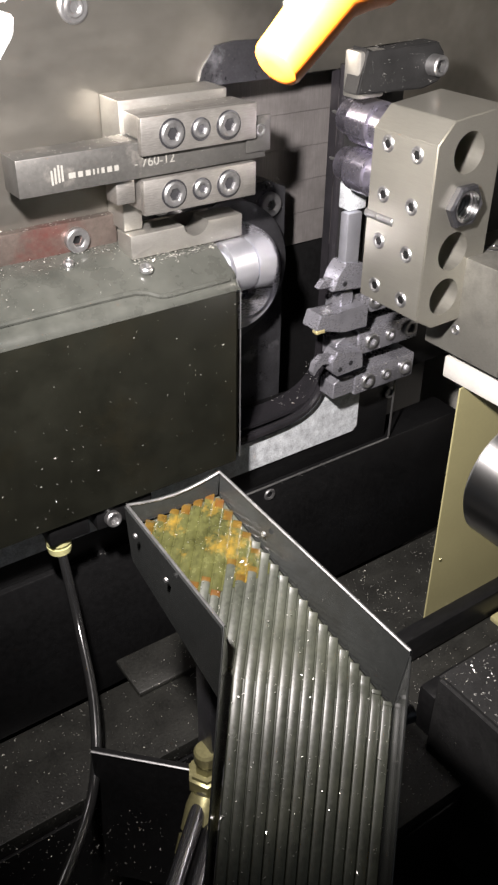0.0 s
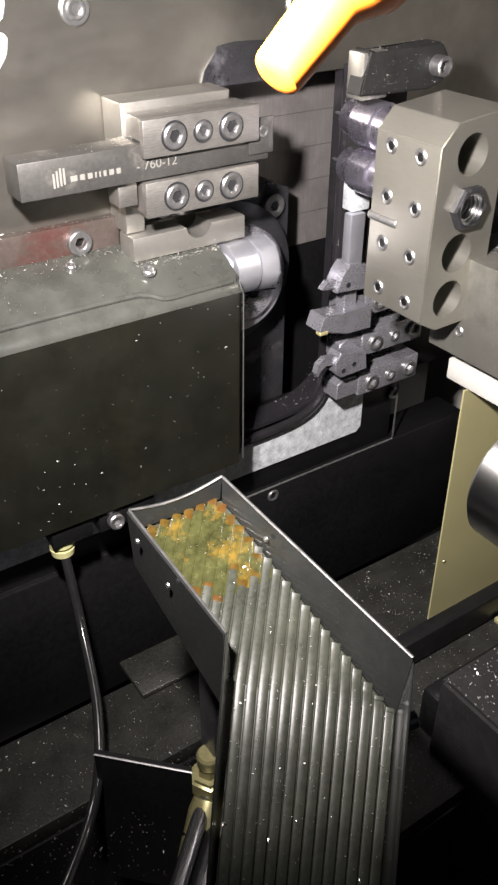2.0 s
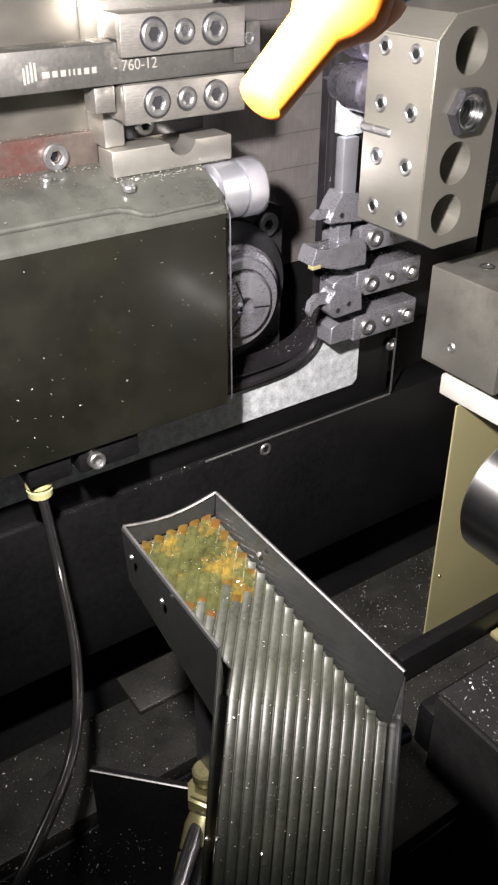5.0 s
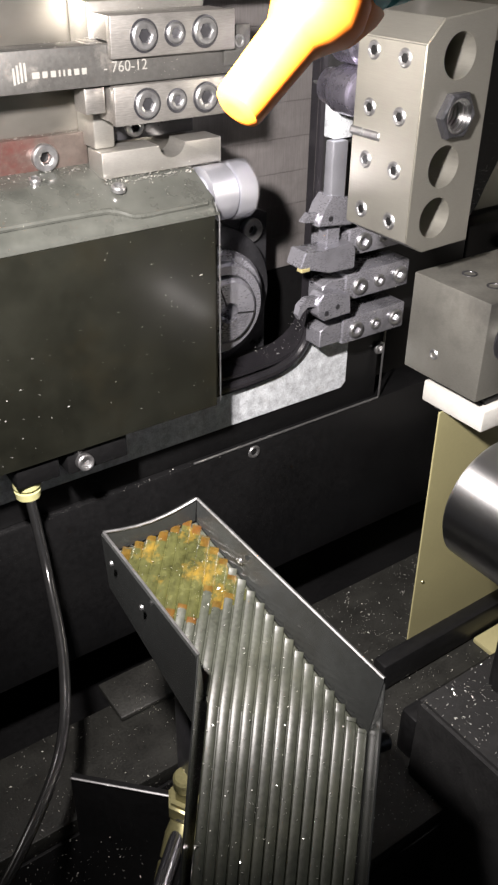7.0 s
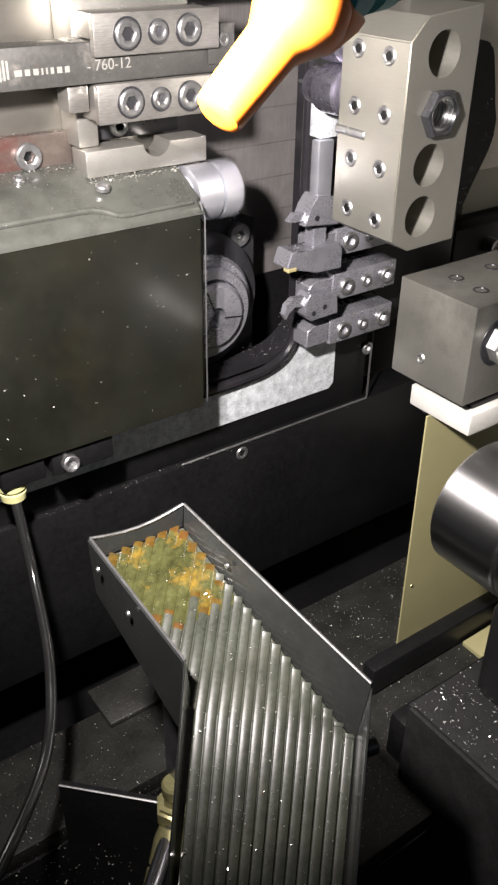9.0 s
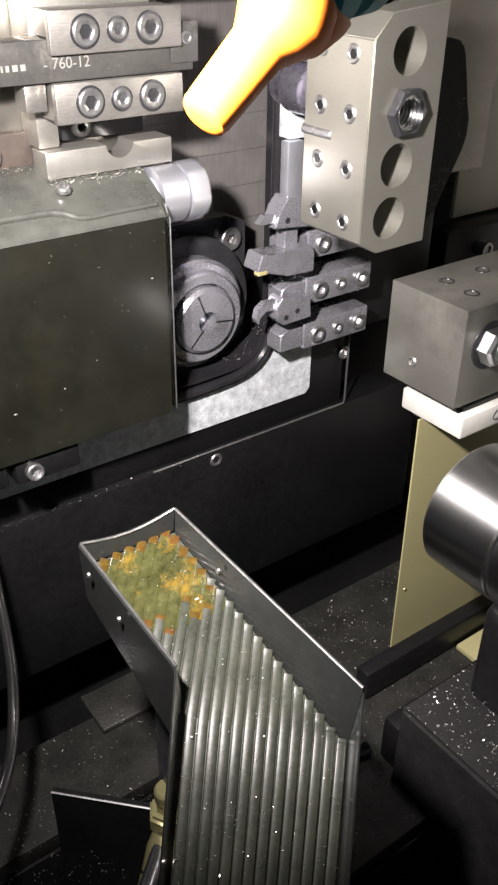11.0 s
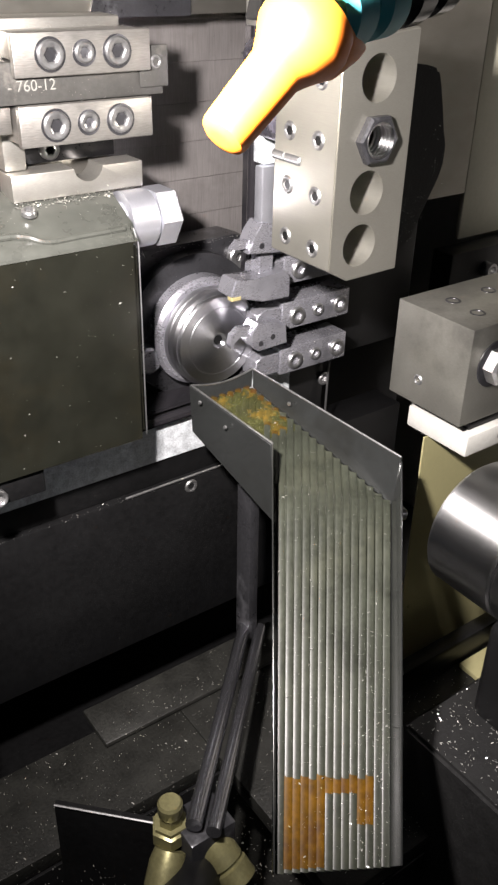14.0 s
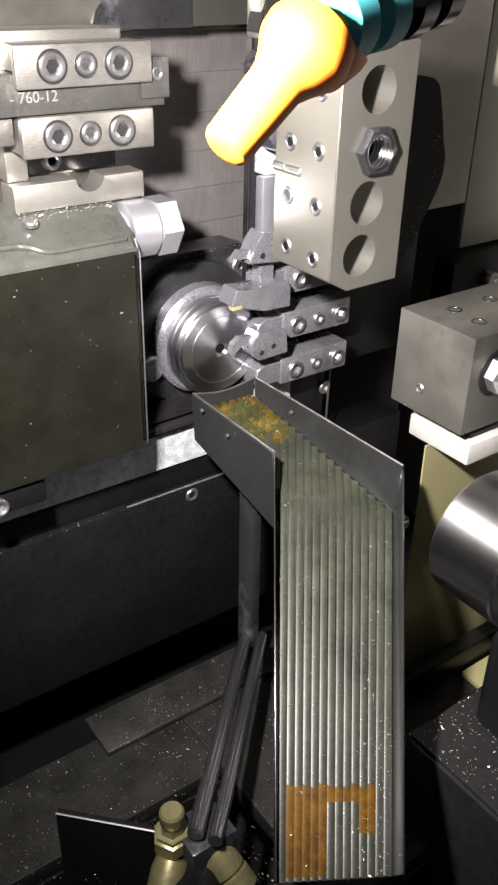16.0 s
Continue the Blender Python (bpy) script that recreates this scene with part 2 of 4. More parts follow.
def cut(ob, cutter):
    """Takes the cutter's shape out of ob for good."""
    mod = ob.modifiers.new("cut", "BOOLEAN")
    mod.operation, mod.solver, mod.object = "DIFFERENCE", "EXACT", cutter
    dep = bpy.context.evaluated_depsgraph_get()
    me = bpy.data.meshes.new_from_object(ob.evaluated_get(dep))
    ob.modifiers.clear()
    old = ob.data
    ob.data = me
    bpy.data.meshes.remove(old)
    bpy.data.objects.remove(cutter)
    me.set_sharp_from_angle(angle=radians(32))


def screws(parent, spots, axis=(0, -1, 0), r=4.3, h=3.6, hexr=2.3):
    for s in spots:
        rr = s[3] if len(s) > 3 else 1.0
        bm = hexed(bmesh.new(), s[:3], axis, r * rr, h, hexr * rr, 2.6)
        head = part("socket_screw", bm, SCREW, parent, "bright hexagon socket screw")
        # black disc paints the shade inside the socket
        floor = Vector(s[:3]) + Vector(axis).normalized() * (h - 2.5)
        part("socket_shade", lathe(bmesh.new(), floor, axis, ((0, hexr * rr * 0.86), (0.12, hexr * rr * 0.8)), 6), BLACK, head)


def flake(bm, p, s, rnd):
    """One curled turning: a narrow sliver bent in the middle, lying at any angle."""
    q, a = Vector(p), rnd.uniform(0, 2 * math.pi)
    along = Vector((math.cos(a), math.sin(a), rnd.uniform(-0.3, 0.5))) * s * 1.25
    side = Vector((-math.sin(a), math.cos(a), rnd.uniform(-0.6, 0.6))) * s * rnd.uniform(0.2, 0.5)
    lift = Vector((0, 0, rnd.uniform(0.1, 0.5) * s))
    vs = [bm.verts.new(v) for v in (q - along, q + side + lift, q - side + lift, q + along)]
    bm.faces.new(vs[:3]), bm.faces.new((vs[2], vs[1], vs[3]))


def crumbs(parent, lo, hi, count, seed, size=0.3):
    """Chips and dried residue, and flakes drawn as wet glints, lying in a thin slab of space, thicker towards its ends.
    """
    rnd, bm = random.Random(seed), bmesh.new()
    for k in range(count):
        flake(bm, [a + (b - a) * rnd.random() for a, b in zip(lo, hi)], rnd.uniform(0.3, 1.0) * size * (2 if rnd.random() < 0.08 else 1), rnd)
    tagged(part("chip_scatter", bm, CHIP, parent, "tiny bright chips", smooth=False), kind="stuff")


SLIDING = []
NUT = None
BACK = (0, 1, 0)


# ---- the sliding gang: plate, wall and guard ----
def slide_plate():
    t = thing("slide_plate", (230, 290, -335), "black painted slide plate with a blasted bright field and an opening", "machine slide", kind="structure")
    # front plate with its opening, built as four butted slabs
    y0, y1 = 276, 296
    part("lower_plate", B((20, y0, -337), (338, y1, -252), 1.2), BLACK, t)
    rim = bmesh.new()
    box(rim, (20, y0 + 3, -251.9), (284, y1, -214), 0.8)
    part("ledge", rim, BLACK, t)
    bm = bmesh.new()
    prism(bm, [(60, y0 + 1.5, -239), (259, y0 + 1.5, -239), (261.5, y0 + 1.5, -236.5), (261.5, y0 + 1.5, -208), (240, y0 + 1.5, -208),
               (234, y0 + 1.5, -214), (226, y0 + 1.5, -217.5), (214, y0 + 1.5, -219), (60, y0 + 1.5, -219)], (0, 6, 0))
    part("blasted_field", bm, PATCH, t, "bright bead-blasted metal field")
    part("right_plate", B((261.8, y0 + 3.5, -213.8), (338, y1, -148.3), 0.8), BLACK, t)
    # raised edge of the opening
    lip = tube(bmesh.new(), smooth_line([(160, 275.5, -218), (205, 275.5, -217.5), (222, 275.5, -215), (231, 275.5, -209), (235, 275.5, -199), (236, 275.5, -180), (236.5, 275.5, -60)], 6), 2.4, 10)
    jamb = bmesh.new()
    rings = []
    for p in smooth_line([(150, 0, -213.4), (205, 0, -213), (222, 0, -211.5), (233, 0, -207), (240, 0, -198), (241.5, 0, -180), (241.8, 0, -64)], 6):
        out = Vector((p.x - 180, 0, p.z + 150 if p.z < -195 else 0)).normalized() * 1.8
        rings.append([jamb.verts.new((q.x, y, q.z)) for q, y in ((p, 277.2), (p, 290.5), (p + out, 290.5), (p + out, 277.2))])
    for a, b in zip(rings, rings[1:]):
        for k in range(4):
            jamb.faces.new((a[k], a[(k + 1) % 4], b[(k + 1) % 4], b[k]))
    jamb.faces.new(rings[0]), jamb.faces.new(rings[-1])
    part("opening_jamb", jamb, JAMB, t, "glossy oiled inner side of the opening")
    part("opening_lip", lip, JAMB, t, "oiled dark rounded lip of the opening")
    # chips in the opening's corner, also standing for its white glints
    crumbs(t, (212, 278, -213), (238, 289, -208), 90, 33, 0.45)
    crumbs(t, (232, 278, -209), (240, 289, -196), 60, 34, 0.45)
    crumbs(t, (206, 275.6, -219), (262, 276, -214.5), 40, 35, 0.3)
    crumbs(t, (172, 275.4, -253), (284, 276, -250.6), 120, 36, 0.3)
    # flakes drawn as the wet glints along the lower plate's edge
    crumbs(t, (90, 275.5, -252.5), (172, 276, -250), 130, 37, 0.22)
    line = tube(bmesh.new(), [(172, 276, -251.5), (283.5, 276, -251.5), (284.2, 276, -250), (284.2, 276, -214)], 0.55, 6)
    part("worn_edge", line, SCREW, t, "thin bright edge")
    screws(t, [(205.4, 276.4, -257, 0.8), (283.5, 278.4, -224, 0.8)], r=4.2, h=1.2)
    SLIDING.append(t)


def way_cover():
    t = thing("way_cover", (220, 300, -200), "dull grey telescopic steel way cover with overlapping leaves", "machine cover", kind="structure")
    for k in range(9):
        z1 = -8 - 15.6 * k
        part("leaf", B((140, 314 + 0.6 * k, z1 - 16.2), (285, 315.5 + 0.6 * k, z1), 0.25, 1), WAY, t)
    # lowest leaf coloured black for the shade low in the opening
    part("shaded_lower_leaf", B((130, 320, -250), (285, 323, -149), 0.3, 1), BLACK, t)


def back_wall():
    t = thing("tool_plate", (110, 292, -200), "grey ground steel tool mounting wall with one flush bolt", "mounting plate", kind="structure")
    part("wall", prism(bmesh.new(), [(-60, 286, 20), (-60, 286, -230), (178, 286, -230), (178, 286, -63.6), (262, 286, -63.6), (262, 286, -148), (376, 286, -148), (376, 286, 20)], (0, 10, 0)), WALLP, t)
    bm = prism(bmesh.new(), [(174, 285, -64), (176, 285, -58), (182, 285, -50.5), (190, 285, -49.5), (214, 285, -50), (214, 285, -64)], (0, 12, 0))
    part("hump", bm, DARKST, t, "dark rounded cast hump")
    for x, z in ((128, -35), (218, -39.5)):
        bm = lathe(bmesh.new(), (x, 286.3, z), (0, -1, 0), ((0, 5.2), (1.0, 5.2), (1.4, 4.6)), 28)
        bolt = part("flush_bolt", bm, SCREW, t)
        part("socket", hexed(bmesh.new(), (x, 285.2, z), (0, -1, 0), 3.4, 1.0, 1.8, 0.9), SCREW, bolt)
    SLIDING.append(t)


def guard():
    t = thing("spindle_guard", (110, 260, -207), "olive-black painted guard box with rounded oily edges and stuck chips", "guard")
    bm = bmesh.new()
    prof = [(250, -207), (250, -129.8), (283, -129.8), (283, -207)]
    prism(bm, [(20, y, z) for y, z in prof], (150, 0, 0))
    bmesh.ops.bevel(bm, geom=[e for e in bm.edges if abs(e.verts[0].co.x - e.verts[1].co.x) < 1e-3 and e.verts[0].co.x > 100], offset=2.2, segments=3, affect="EDGES")
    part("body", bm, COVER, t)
    # top cover and bead in a paler grey than the body
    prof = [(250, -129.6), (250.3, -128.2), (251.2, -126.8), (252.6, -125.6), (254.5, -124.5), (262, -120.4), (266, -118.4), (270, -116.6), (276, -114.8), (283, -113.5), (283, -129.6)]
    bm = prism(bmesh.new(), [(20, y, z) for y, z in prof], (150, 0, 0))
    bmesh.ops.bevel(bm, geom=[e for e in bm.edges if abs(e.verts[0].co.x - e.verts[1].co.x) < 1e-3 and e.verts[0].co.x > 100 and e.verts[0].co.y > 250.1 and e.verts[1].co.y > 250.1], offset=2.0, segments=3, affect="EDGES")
    part("top_cover", bm, TOPGREY, t, "rounded top in a paler grey than the body")
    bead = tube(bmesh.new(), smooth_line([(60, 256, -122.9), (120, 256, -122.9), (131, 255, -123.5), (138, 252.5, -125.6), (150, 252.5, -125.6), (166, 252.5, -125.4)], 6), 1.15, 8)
    part("raised_bead", bead, TOPGREY, t)
    for x, y, z, r in ((137, 263, -119.0, 2.6), (112, 274, -115.4, 2.0)):
        part("cap_screw", hexed(bmesh.new(), (x, y, z), (0, -0.3, 1), r, 1.8, r * 0.5, 1.2), SCREW, t)
    # bright tube drawn as the highlight down the guard's right edge
    part("corner_highlight", tube(bmesh.new(), [(170.0, 250.5, -206), (170.0, 250.5, -131), (169.6, 253, -126)], 0.3, 6), SCREW, t, "thin bright edge")
    part("underside_screw", hexed(bmesh.new(), (109.3, 252, -213.6), (0, -1, 0.2), 3.3, 3.2, 1.8, 2), SCREW, t)
    rnd = random.Random(3)
    bm = bmesh.new()
    for k in range(330):
        if k < 130:
            p = (rnd.uniform(60, 169), 249.8, rnd.uniform(-205, -130))
        else:
            y = rnd.uniform(256, 282)
            p = (rnd.uniform(60, 169), y, -113.4 - max(0, (270 - y)) * 0.55)
        flake(bm, p, rnd.uniform(0.12, 0.4) * (1.6 if k % 12 == 0 else 1), rnd)
    tagged(part("chip_scatter", bm, CHIP, t, "tiny bright chips", smooth=False), kind="stuff")
    bm = bmesh.new()
    for k in range(260):
        if k < 150:
            x = rnd.uniform(134, 181)
            p = (x, rnd.uniform(265.5, 268), -117.9 + rnd.uniform(0, 0.7))
        else:
            x = rnd.uniform(60, 134)
            p = (x, rnd.uniform(277, 281), -115.2 + rnd.uniform(0, 1.2))
        flake(bm, p, rnd.uniform(0.2, 0.8), rnd)
    tagged(part("pale_residue", bm, CHIP, t, "pale dried coolant residue", smooth=False), kind="stuff")
    part("screw_lug", B((103, 252.2, -218), (128, 275, -207.3), 0.8), BLACK, t)
    bm = tube(bmesh.new(), [(116, 259, -211), (128, 258.5, -212)], 1.0, 8)
    part("fitting_pin", bm, BRASS, t, "small brass pin")
    SLIDING.append(t)


def cable():
    t = thing("coolant_hose", (90, 257, -224), "thin glossy black hose on a pale yellow push fitting", "hose")
    line = smooth_line([(88.6, 258, -222), (87.5, 250, -236), (85.5, 240, -251), (77.5, 213, -267), (63.5, 188, -279), (39, 162, -280), (10, 140, -283)], 8)
    part("hose", tube(bmesh.new(), line, 2.0, 12), RUBBER, t)
    part("push_fitting", lathe(bmesh.new(), (88.6, 258.5, -225), (0, 0, 1), ((0, 4.6), (3, 5), (3.2, 3.8), (4.6, 3.8), (4.8, 5.2), (8.5, 5.2), (9, 4.4)), 24), PALE, t, "pale yellow push-in fitting with a dark groove")
    part("fitting_socket", B((83, 252, -217.2), (100, 268, -207.2), 1), BLACK, t)
    SLIDING.append(t)


# ---- the gang tools ----
def writing(text, size, at, parent, material):
    cu = bpy.data.curves.new("etched_text", "FONT")
    cu.body, cu.size, cu.extrude = text, size * M, 0.00004
    tmp = new("etched_text", cu)
    dep = bpy.context.evaluated_depsgraph_get()
    me = bpy.data.meshes.new_from_object(tmp.evaluated_get(dep))
    bpy.data.objects.remove(tmp)
    me.materials.append(material)
    ob = new("etched_text", me)
    ob.parent = parent
    ob.matrix_basis = pose(*((Vector(at) - Vector(parent["base"])) * M), 90, 0, 0)
    return ob


def tool_clamp(name, z0, z1, label):
    t = thing(name, (158, 270, z0), label, "clamp bar", "clamp bars of the upper tools")
    part("bar", B((134.8, 257, z0), (181, 259.9, z1), 0.5), CLAMP, t)
    part("bar_root", B((136, 260, z0 + 4.6), (180, 271.4, z1 - 0.3), 0.4), CLAMP, t) if z0 > -80 else part("bar_root", B((136, 260, z0 + 0.3), (180, 272, z0 + 11.5), 0.4), CLAMP, t)
    part("shoulder", B((129.5, 263, z0 + 0.4), (134.6, 271.4, z0 + 4.5), 0.4), CLAMP, t) if z0 > -80 else part("shoulder", B((127.5, 263, z0 + 3.5), (134.6, 271.4, z1 - 0.5), 0.4), CLAMP, t)
    zc = (z0 + z1) / 2
    screws(t, [(146.5, 258.7, zc), (157.7, 258.7, zc + 0.2, 0.74), (169, 258.7, zc + 0.2)], r=4.3, h=2.9)
    for x in (146.5, 157.7, 169):
        bm = lathe(bmesh.new(), (x, 257.0, zc), (0, -1, 0), ((-0.5, 5.0 if x != 157.7 else 3.9), (0.25, 5.0 if x != 157.7 else 3.9)), 28)
        part("counterbore", bm, DARKST, t)
    crumbs(t, (135, 258.5, z1), (180, 270, z1 + 0.4), 60, int(-z0))
    SLIDING.append(t)


def turning_tool():
    t = thing("turning_tool", (138, 268, -85), "dark square turning tool shank with pale etched marking", "cutting tool")
    part("shank", B((92.5, 260, -85), (187, 272, -73), 0.35), BARST, t)
    part("head", B((178, 259, -82.5), (188.5, 259.9, -70), 0.3), BARST, t)
    part("insert_screw", hexed(bmesh.new(), (184, 259.4, -75), (0, -1, 0), 2.4, 0.7, 1.2, 0.6), SCREW, t)
    # maker's mark as plain bars, then the size marking
    for k in range(4):
        part("etched_bar", B((103.6 + 1.2 * k, 259.9, -82.3 + 0.25 * k), (104.3 + 1.2 * k, 260.2, -77.6 + 0.7 * k - (0.9 if k == 3 else 0)), 0), INK, t)
    for x, wide in ((109.6, 2.4), (112.9, 1.7), (115.6, 1.7), (118.2, 0.6), (119.7, 0.6), (121.2, 1.1), (123.3, 1.7), (125.9, 1.6)):
        part("etched_bar", B((x, 259.9, -81.0), (x + wide, 260.2, -79.2), 0), INK, t)
    writing("- 760-12", 4.6, (133.2, 259.85, -81.2), t, INK)
    crumbs(t, (93, 261, -73), (134, 271.5, -72.7), 70, 5)
    crumbs(t, (128, 262, -73), (136, 271.5, -72), 60, 6, 0.45)
    SLIDING.append(t)


def tool_base():
    t = thing("tool_base_block", (150, 275, -112), "stepped pale steel tool base block with a half-round notch", "tool block")
    part("upper_block", B((134.5, 271.5, -79.5), (178, 285.8, -62), 0.7), STEEL, t)
    part("seat", B((134.5, 272.3, -96), (178, 285.8, -79.7), 0.5), STEEL, t)
    part("web", B((134.4, 273, -107.4), (142, 285.8, -85.5), 0.6), STEEL, t)
    # dark block stands in for the shade between seat and rail
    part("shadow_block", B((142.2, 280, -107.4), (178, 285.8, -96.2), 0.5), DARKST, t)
    bm = B((134.2, 268, -116.4), (182.4, 279, -107.6), 0.4)
    rail = part("rail", bm, STEEL, t, "pale ground steel rail with a half-round notch")
    c = thing("tmp", (150, 275, -112), "", "")
    cutter = part("tmp_cut", lathe(bmesh.new(), (161.7, 260, -107), BACK, ((0, 5.4), (30, 5.4)), 28), STEEL, c)
    bpy.context.view_layer.update()
    cut(rail, cutter)
    bpy.data.objects.remove(c)
    screws(t, [(153, 280, -103, 0.8)], r=4.4, h=2)
    crumbs(t, (134.6, 272.5, -62), (178, 285.5, -61.7), 50, 7)
    crumbs(t, (134.3, 267.6, -117), (182, 269, -116), 160, 8, 0.5)
    SLIDING.append(t)


def red_plate():
    t = thing("stained_cover_strip", (100, 285, -118), "red-brown stained steel strip with one socket screw", "cover strip")
    part("strip", B((20, 281.5, -119), (135.5, 285.8, -103), 0.5), RED, t)
    screws(t, [(119, 282, -109.5)], r=4.6, h=3)
    crumbs(t, (60, 280.6, -117.5), (135, 281.6, -114), 220, 9, 0.5)
    crumbs(t, (60, 281.5, -103), (135, 285.5, -102.7), 90, 10, 0.4)
    SLIDING.append(t)


def collet_nut():
    t = thing("driven_spindle", (182, 266, -127), "bright aluminium-grey collet nut with flats and a short drill", "spindle nose")
    c = (171, 266, -127)
    part("nose", lathe(bmesh.new(), c, (1, 0, 0), ((-0.6, 7), (0.4, 7), (0.8, 10.2), (11, 10.2), (11.6, 9.6)), 40), ALU, t)
    nut = bmesh.new()
    lathe(nut, (182.8, 266, -127), (1, 0, 0), ((0, 9.0), (0.6, 10.9), (8.2, 10.9), (9.4, 9.2)), 6)
    global NUT
    NUT = part("hex_nut", nut, ALU, t, "six-sided bright nut")
    part("drill", lathe(bmesh.new(), (192, 266, -127), (1, 0, 0), ((0, 1.6), (3, 1.6), (4.5, 0.4)), 12), SCREW, t)
    SLIDING.append(t)


def drill_block():
    t = thing("drill_block", (225, 212, -137), "pale ground steel tool block with four through bores and chamfered corners", "tool block")
    bm = bmesh.new()
    x0, x1, za, zb = 210, 240.5, -61.5, -137.3
    prism(bm, [(x0, 197, -71), (x0 + 6.5, 197, -64), (x1, 197, za), (x1, 197, zb + 0.5), (x0 + 8.5, 197, zb), (x0, 197, -132.5)], (0, 31, 0))
    bmesh.ops.bevel(bm, geom=bm.edges[:], offset=0.35, segments=2, affect="EDGES")
    body = part("body", bm, BLOCKST, t)
    spots = [(224.9, -75), (225.2, -92.6), (223.8, -108.9), (222.5, -125.8)]
    for x, z in spots:
        c = thing("tmp", (225, 212, -137), "", "")
        cutter = part("tmp_cut", lathe(bmesh.new(), (x, 190, z), BACK, ((0, 7.0), (60, 7.0)), 40), BLOCKST, c)
        bpy.context.view_layer.update()
        cut(body, cutter)
        bpy.data.objects.remove(c)
    for z in (-75, -92.4, -109.4, -126.5):
        for y in (220.3, 206):
            grub = part("grub_screw", hexed(bmesh.new(), (210.05, y, z - (0.7 if y < 210 else 0)), (-1, 0, 0), 3.0, 0.6, 1.75, 0.5), SCREW, t)
            # same black disc for the shade in the grub screw's socket
            part("socket_shade", lathe(bmesh.new(), (209.94, y, z - (0.7 if y < 210 else 0)), (-1, 0, 0), ((0, 1.6), (0.08, 1.5)), 6), BLACK, grub)
    part("dowel", lathe(bmesh.new(), (211.0, 214, -101), BACK, ((0, 1.4), (0.4, 1.8), (8, 1.8), (8.2, 1.5), (8.5, 1.5), (8.7, 1.8), (14.5, 1.8)), 20), SCREW, t, "bright half-sunk dowel pin")
    for z, back in ((-75, 261), (-92.6, 261)):
        s = part("drill_sleeve", lathe(bmesh.new(), (225, 226, z), BACK, ((0, 6.9), (4, 7.6), (14, 7.6), (14.5, 8.6), (back - 236, 8.6), (back - 234, 7.2), (back - 228, 6.4), (back - 226, 4.4)), 32), SLEEVE, t, "glossy dark collet sleeve")
        part("drill", lathe(bmesh.new(), (225, back - 1, z), BACK, ((0, 0.6), (8, 0.6), (9, 0.2)), 10), SCREW, s)
    nut = bmesh.new()
    lathe(nut, (225.2, 197.5, -92.6), (0, -1, 0), ((0, 8.0), (2.6, 8.0), (3.3, 7.1)), 6)
    nutp = part("sleeve_nut", nut, DARKST, t, "shiny dark hexagon sleeve nut")
    c = thing("tmp", (225, 212, -137), "", "")
    cutter = part("tmp_cut", lathe(bmesh.new(), (225.2, 180, -92.6), BACK, ((0, 5.6), (30, 5.6)), 32), DARKST, c)
    bpy.context.view_layer.update()
    cut(nutp, cutter)
    bpy.data.objects.remove(c)
    bm = bmesh.new()
    for k in range(6):
        lathe(bm, (225.2, 194.2 + 1.6 * k, -92.6), BACK, ((0, 5.5), (0.3, 4.9), (0.8, 4.9), (1.1, 5.5)), 28)
    bmesh.ops.delete(bm, geom=[f for f in bm.faces if len(f.verts) > 6], context="FACES_ONLY")
    part("bore_thread", bm, CHROME, nutp)
    part("end_stop", lathe(bmesh.new(), (225.2, 205, -92.6), BACK, ((0, 6.9), (1, 6.9)), 24), BLACK, t)
    SLIDING.append(t)


def block_carrier():
    t = thing("block_carrier", (250, 240, -130), "dark rough cast carrier behind the tool block", "tool carrier")
    bm = prism(bmesh.new(), [(240.8, 224, -72), (266, 224, -76), (276, 224, -77), (280.5, 224, -78.6), (282.3, 224, -82), (283.2, 224, -94), (287, 224, -99.5), (289, 224, -105), (289, 224, -112), (287, 224, -118), (282, 224, -122), (279, 224, -130), (276.5, 224, -138), (272, 224, -142), (266, 224, -141.5), (240.8, 224, -136)], (0, 14, 0))
    bmesh.ops.bevel(bm, geom=bm.edges[:], offset=1.2, segments=2, affect="EDGES")
    part("casting", bm, CAST, t)
    bm = prism(bmesh.new(), [(208, 236, -62), (212, 236, -50.5), (211, 236, -47), (214, 236, -49), (245, 236, -47.5), (249, 236, -52), (248, 236, -61), (240, 236, -63)], (0, 8, 0))
    bmesh.ops.bevel(bm, geom=bm.edges[:], offset=0.6, segments=2, affect="EDGES")
    part("upper_bracket", bm, CAST, t, "oily dark bracket with chips on it")
    crumbs(t, (268, 223.6, -140), (280, 224, -122), 110, 21, 0.35)
    crumbs(t, (280, 223.6, -120), (288.5, 224, -96), 40, 22, 0.35)
    crumbs(t, (209, 235.6, -62), (246, 236, -50), 90, 23, 0.35)
    crumbs(t, (212, 236, -48.6), (247, 243.5, -47.4), 60, 24, 0.4)
    screws(t, [(243, 237, -55)], r=3.6, h=6)
    part("rear_post", B((210, 237.5, -64), (222, 246, -48.5), 0.8), STEEL, t)
    part("rear_column", B((236, 262, -150), (256, 276, -64.5), 0.8), CAST, t)
    part("bright_strip", B((227, 257, -137.5), (234.6, 262, -113), 0.7), ALU, t, "bright dark-edged steel strip")
    part("toothed_pad", B((229, 259, -112.8), (238, 266, -98), 0.6), PATCH, t, "rough bright toothed pad")
    SLIDING.append(t)


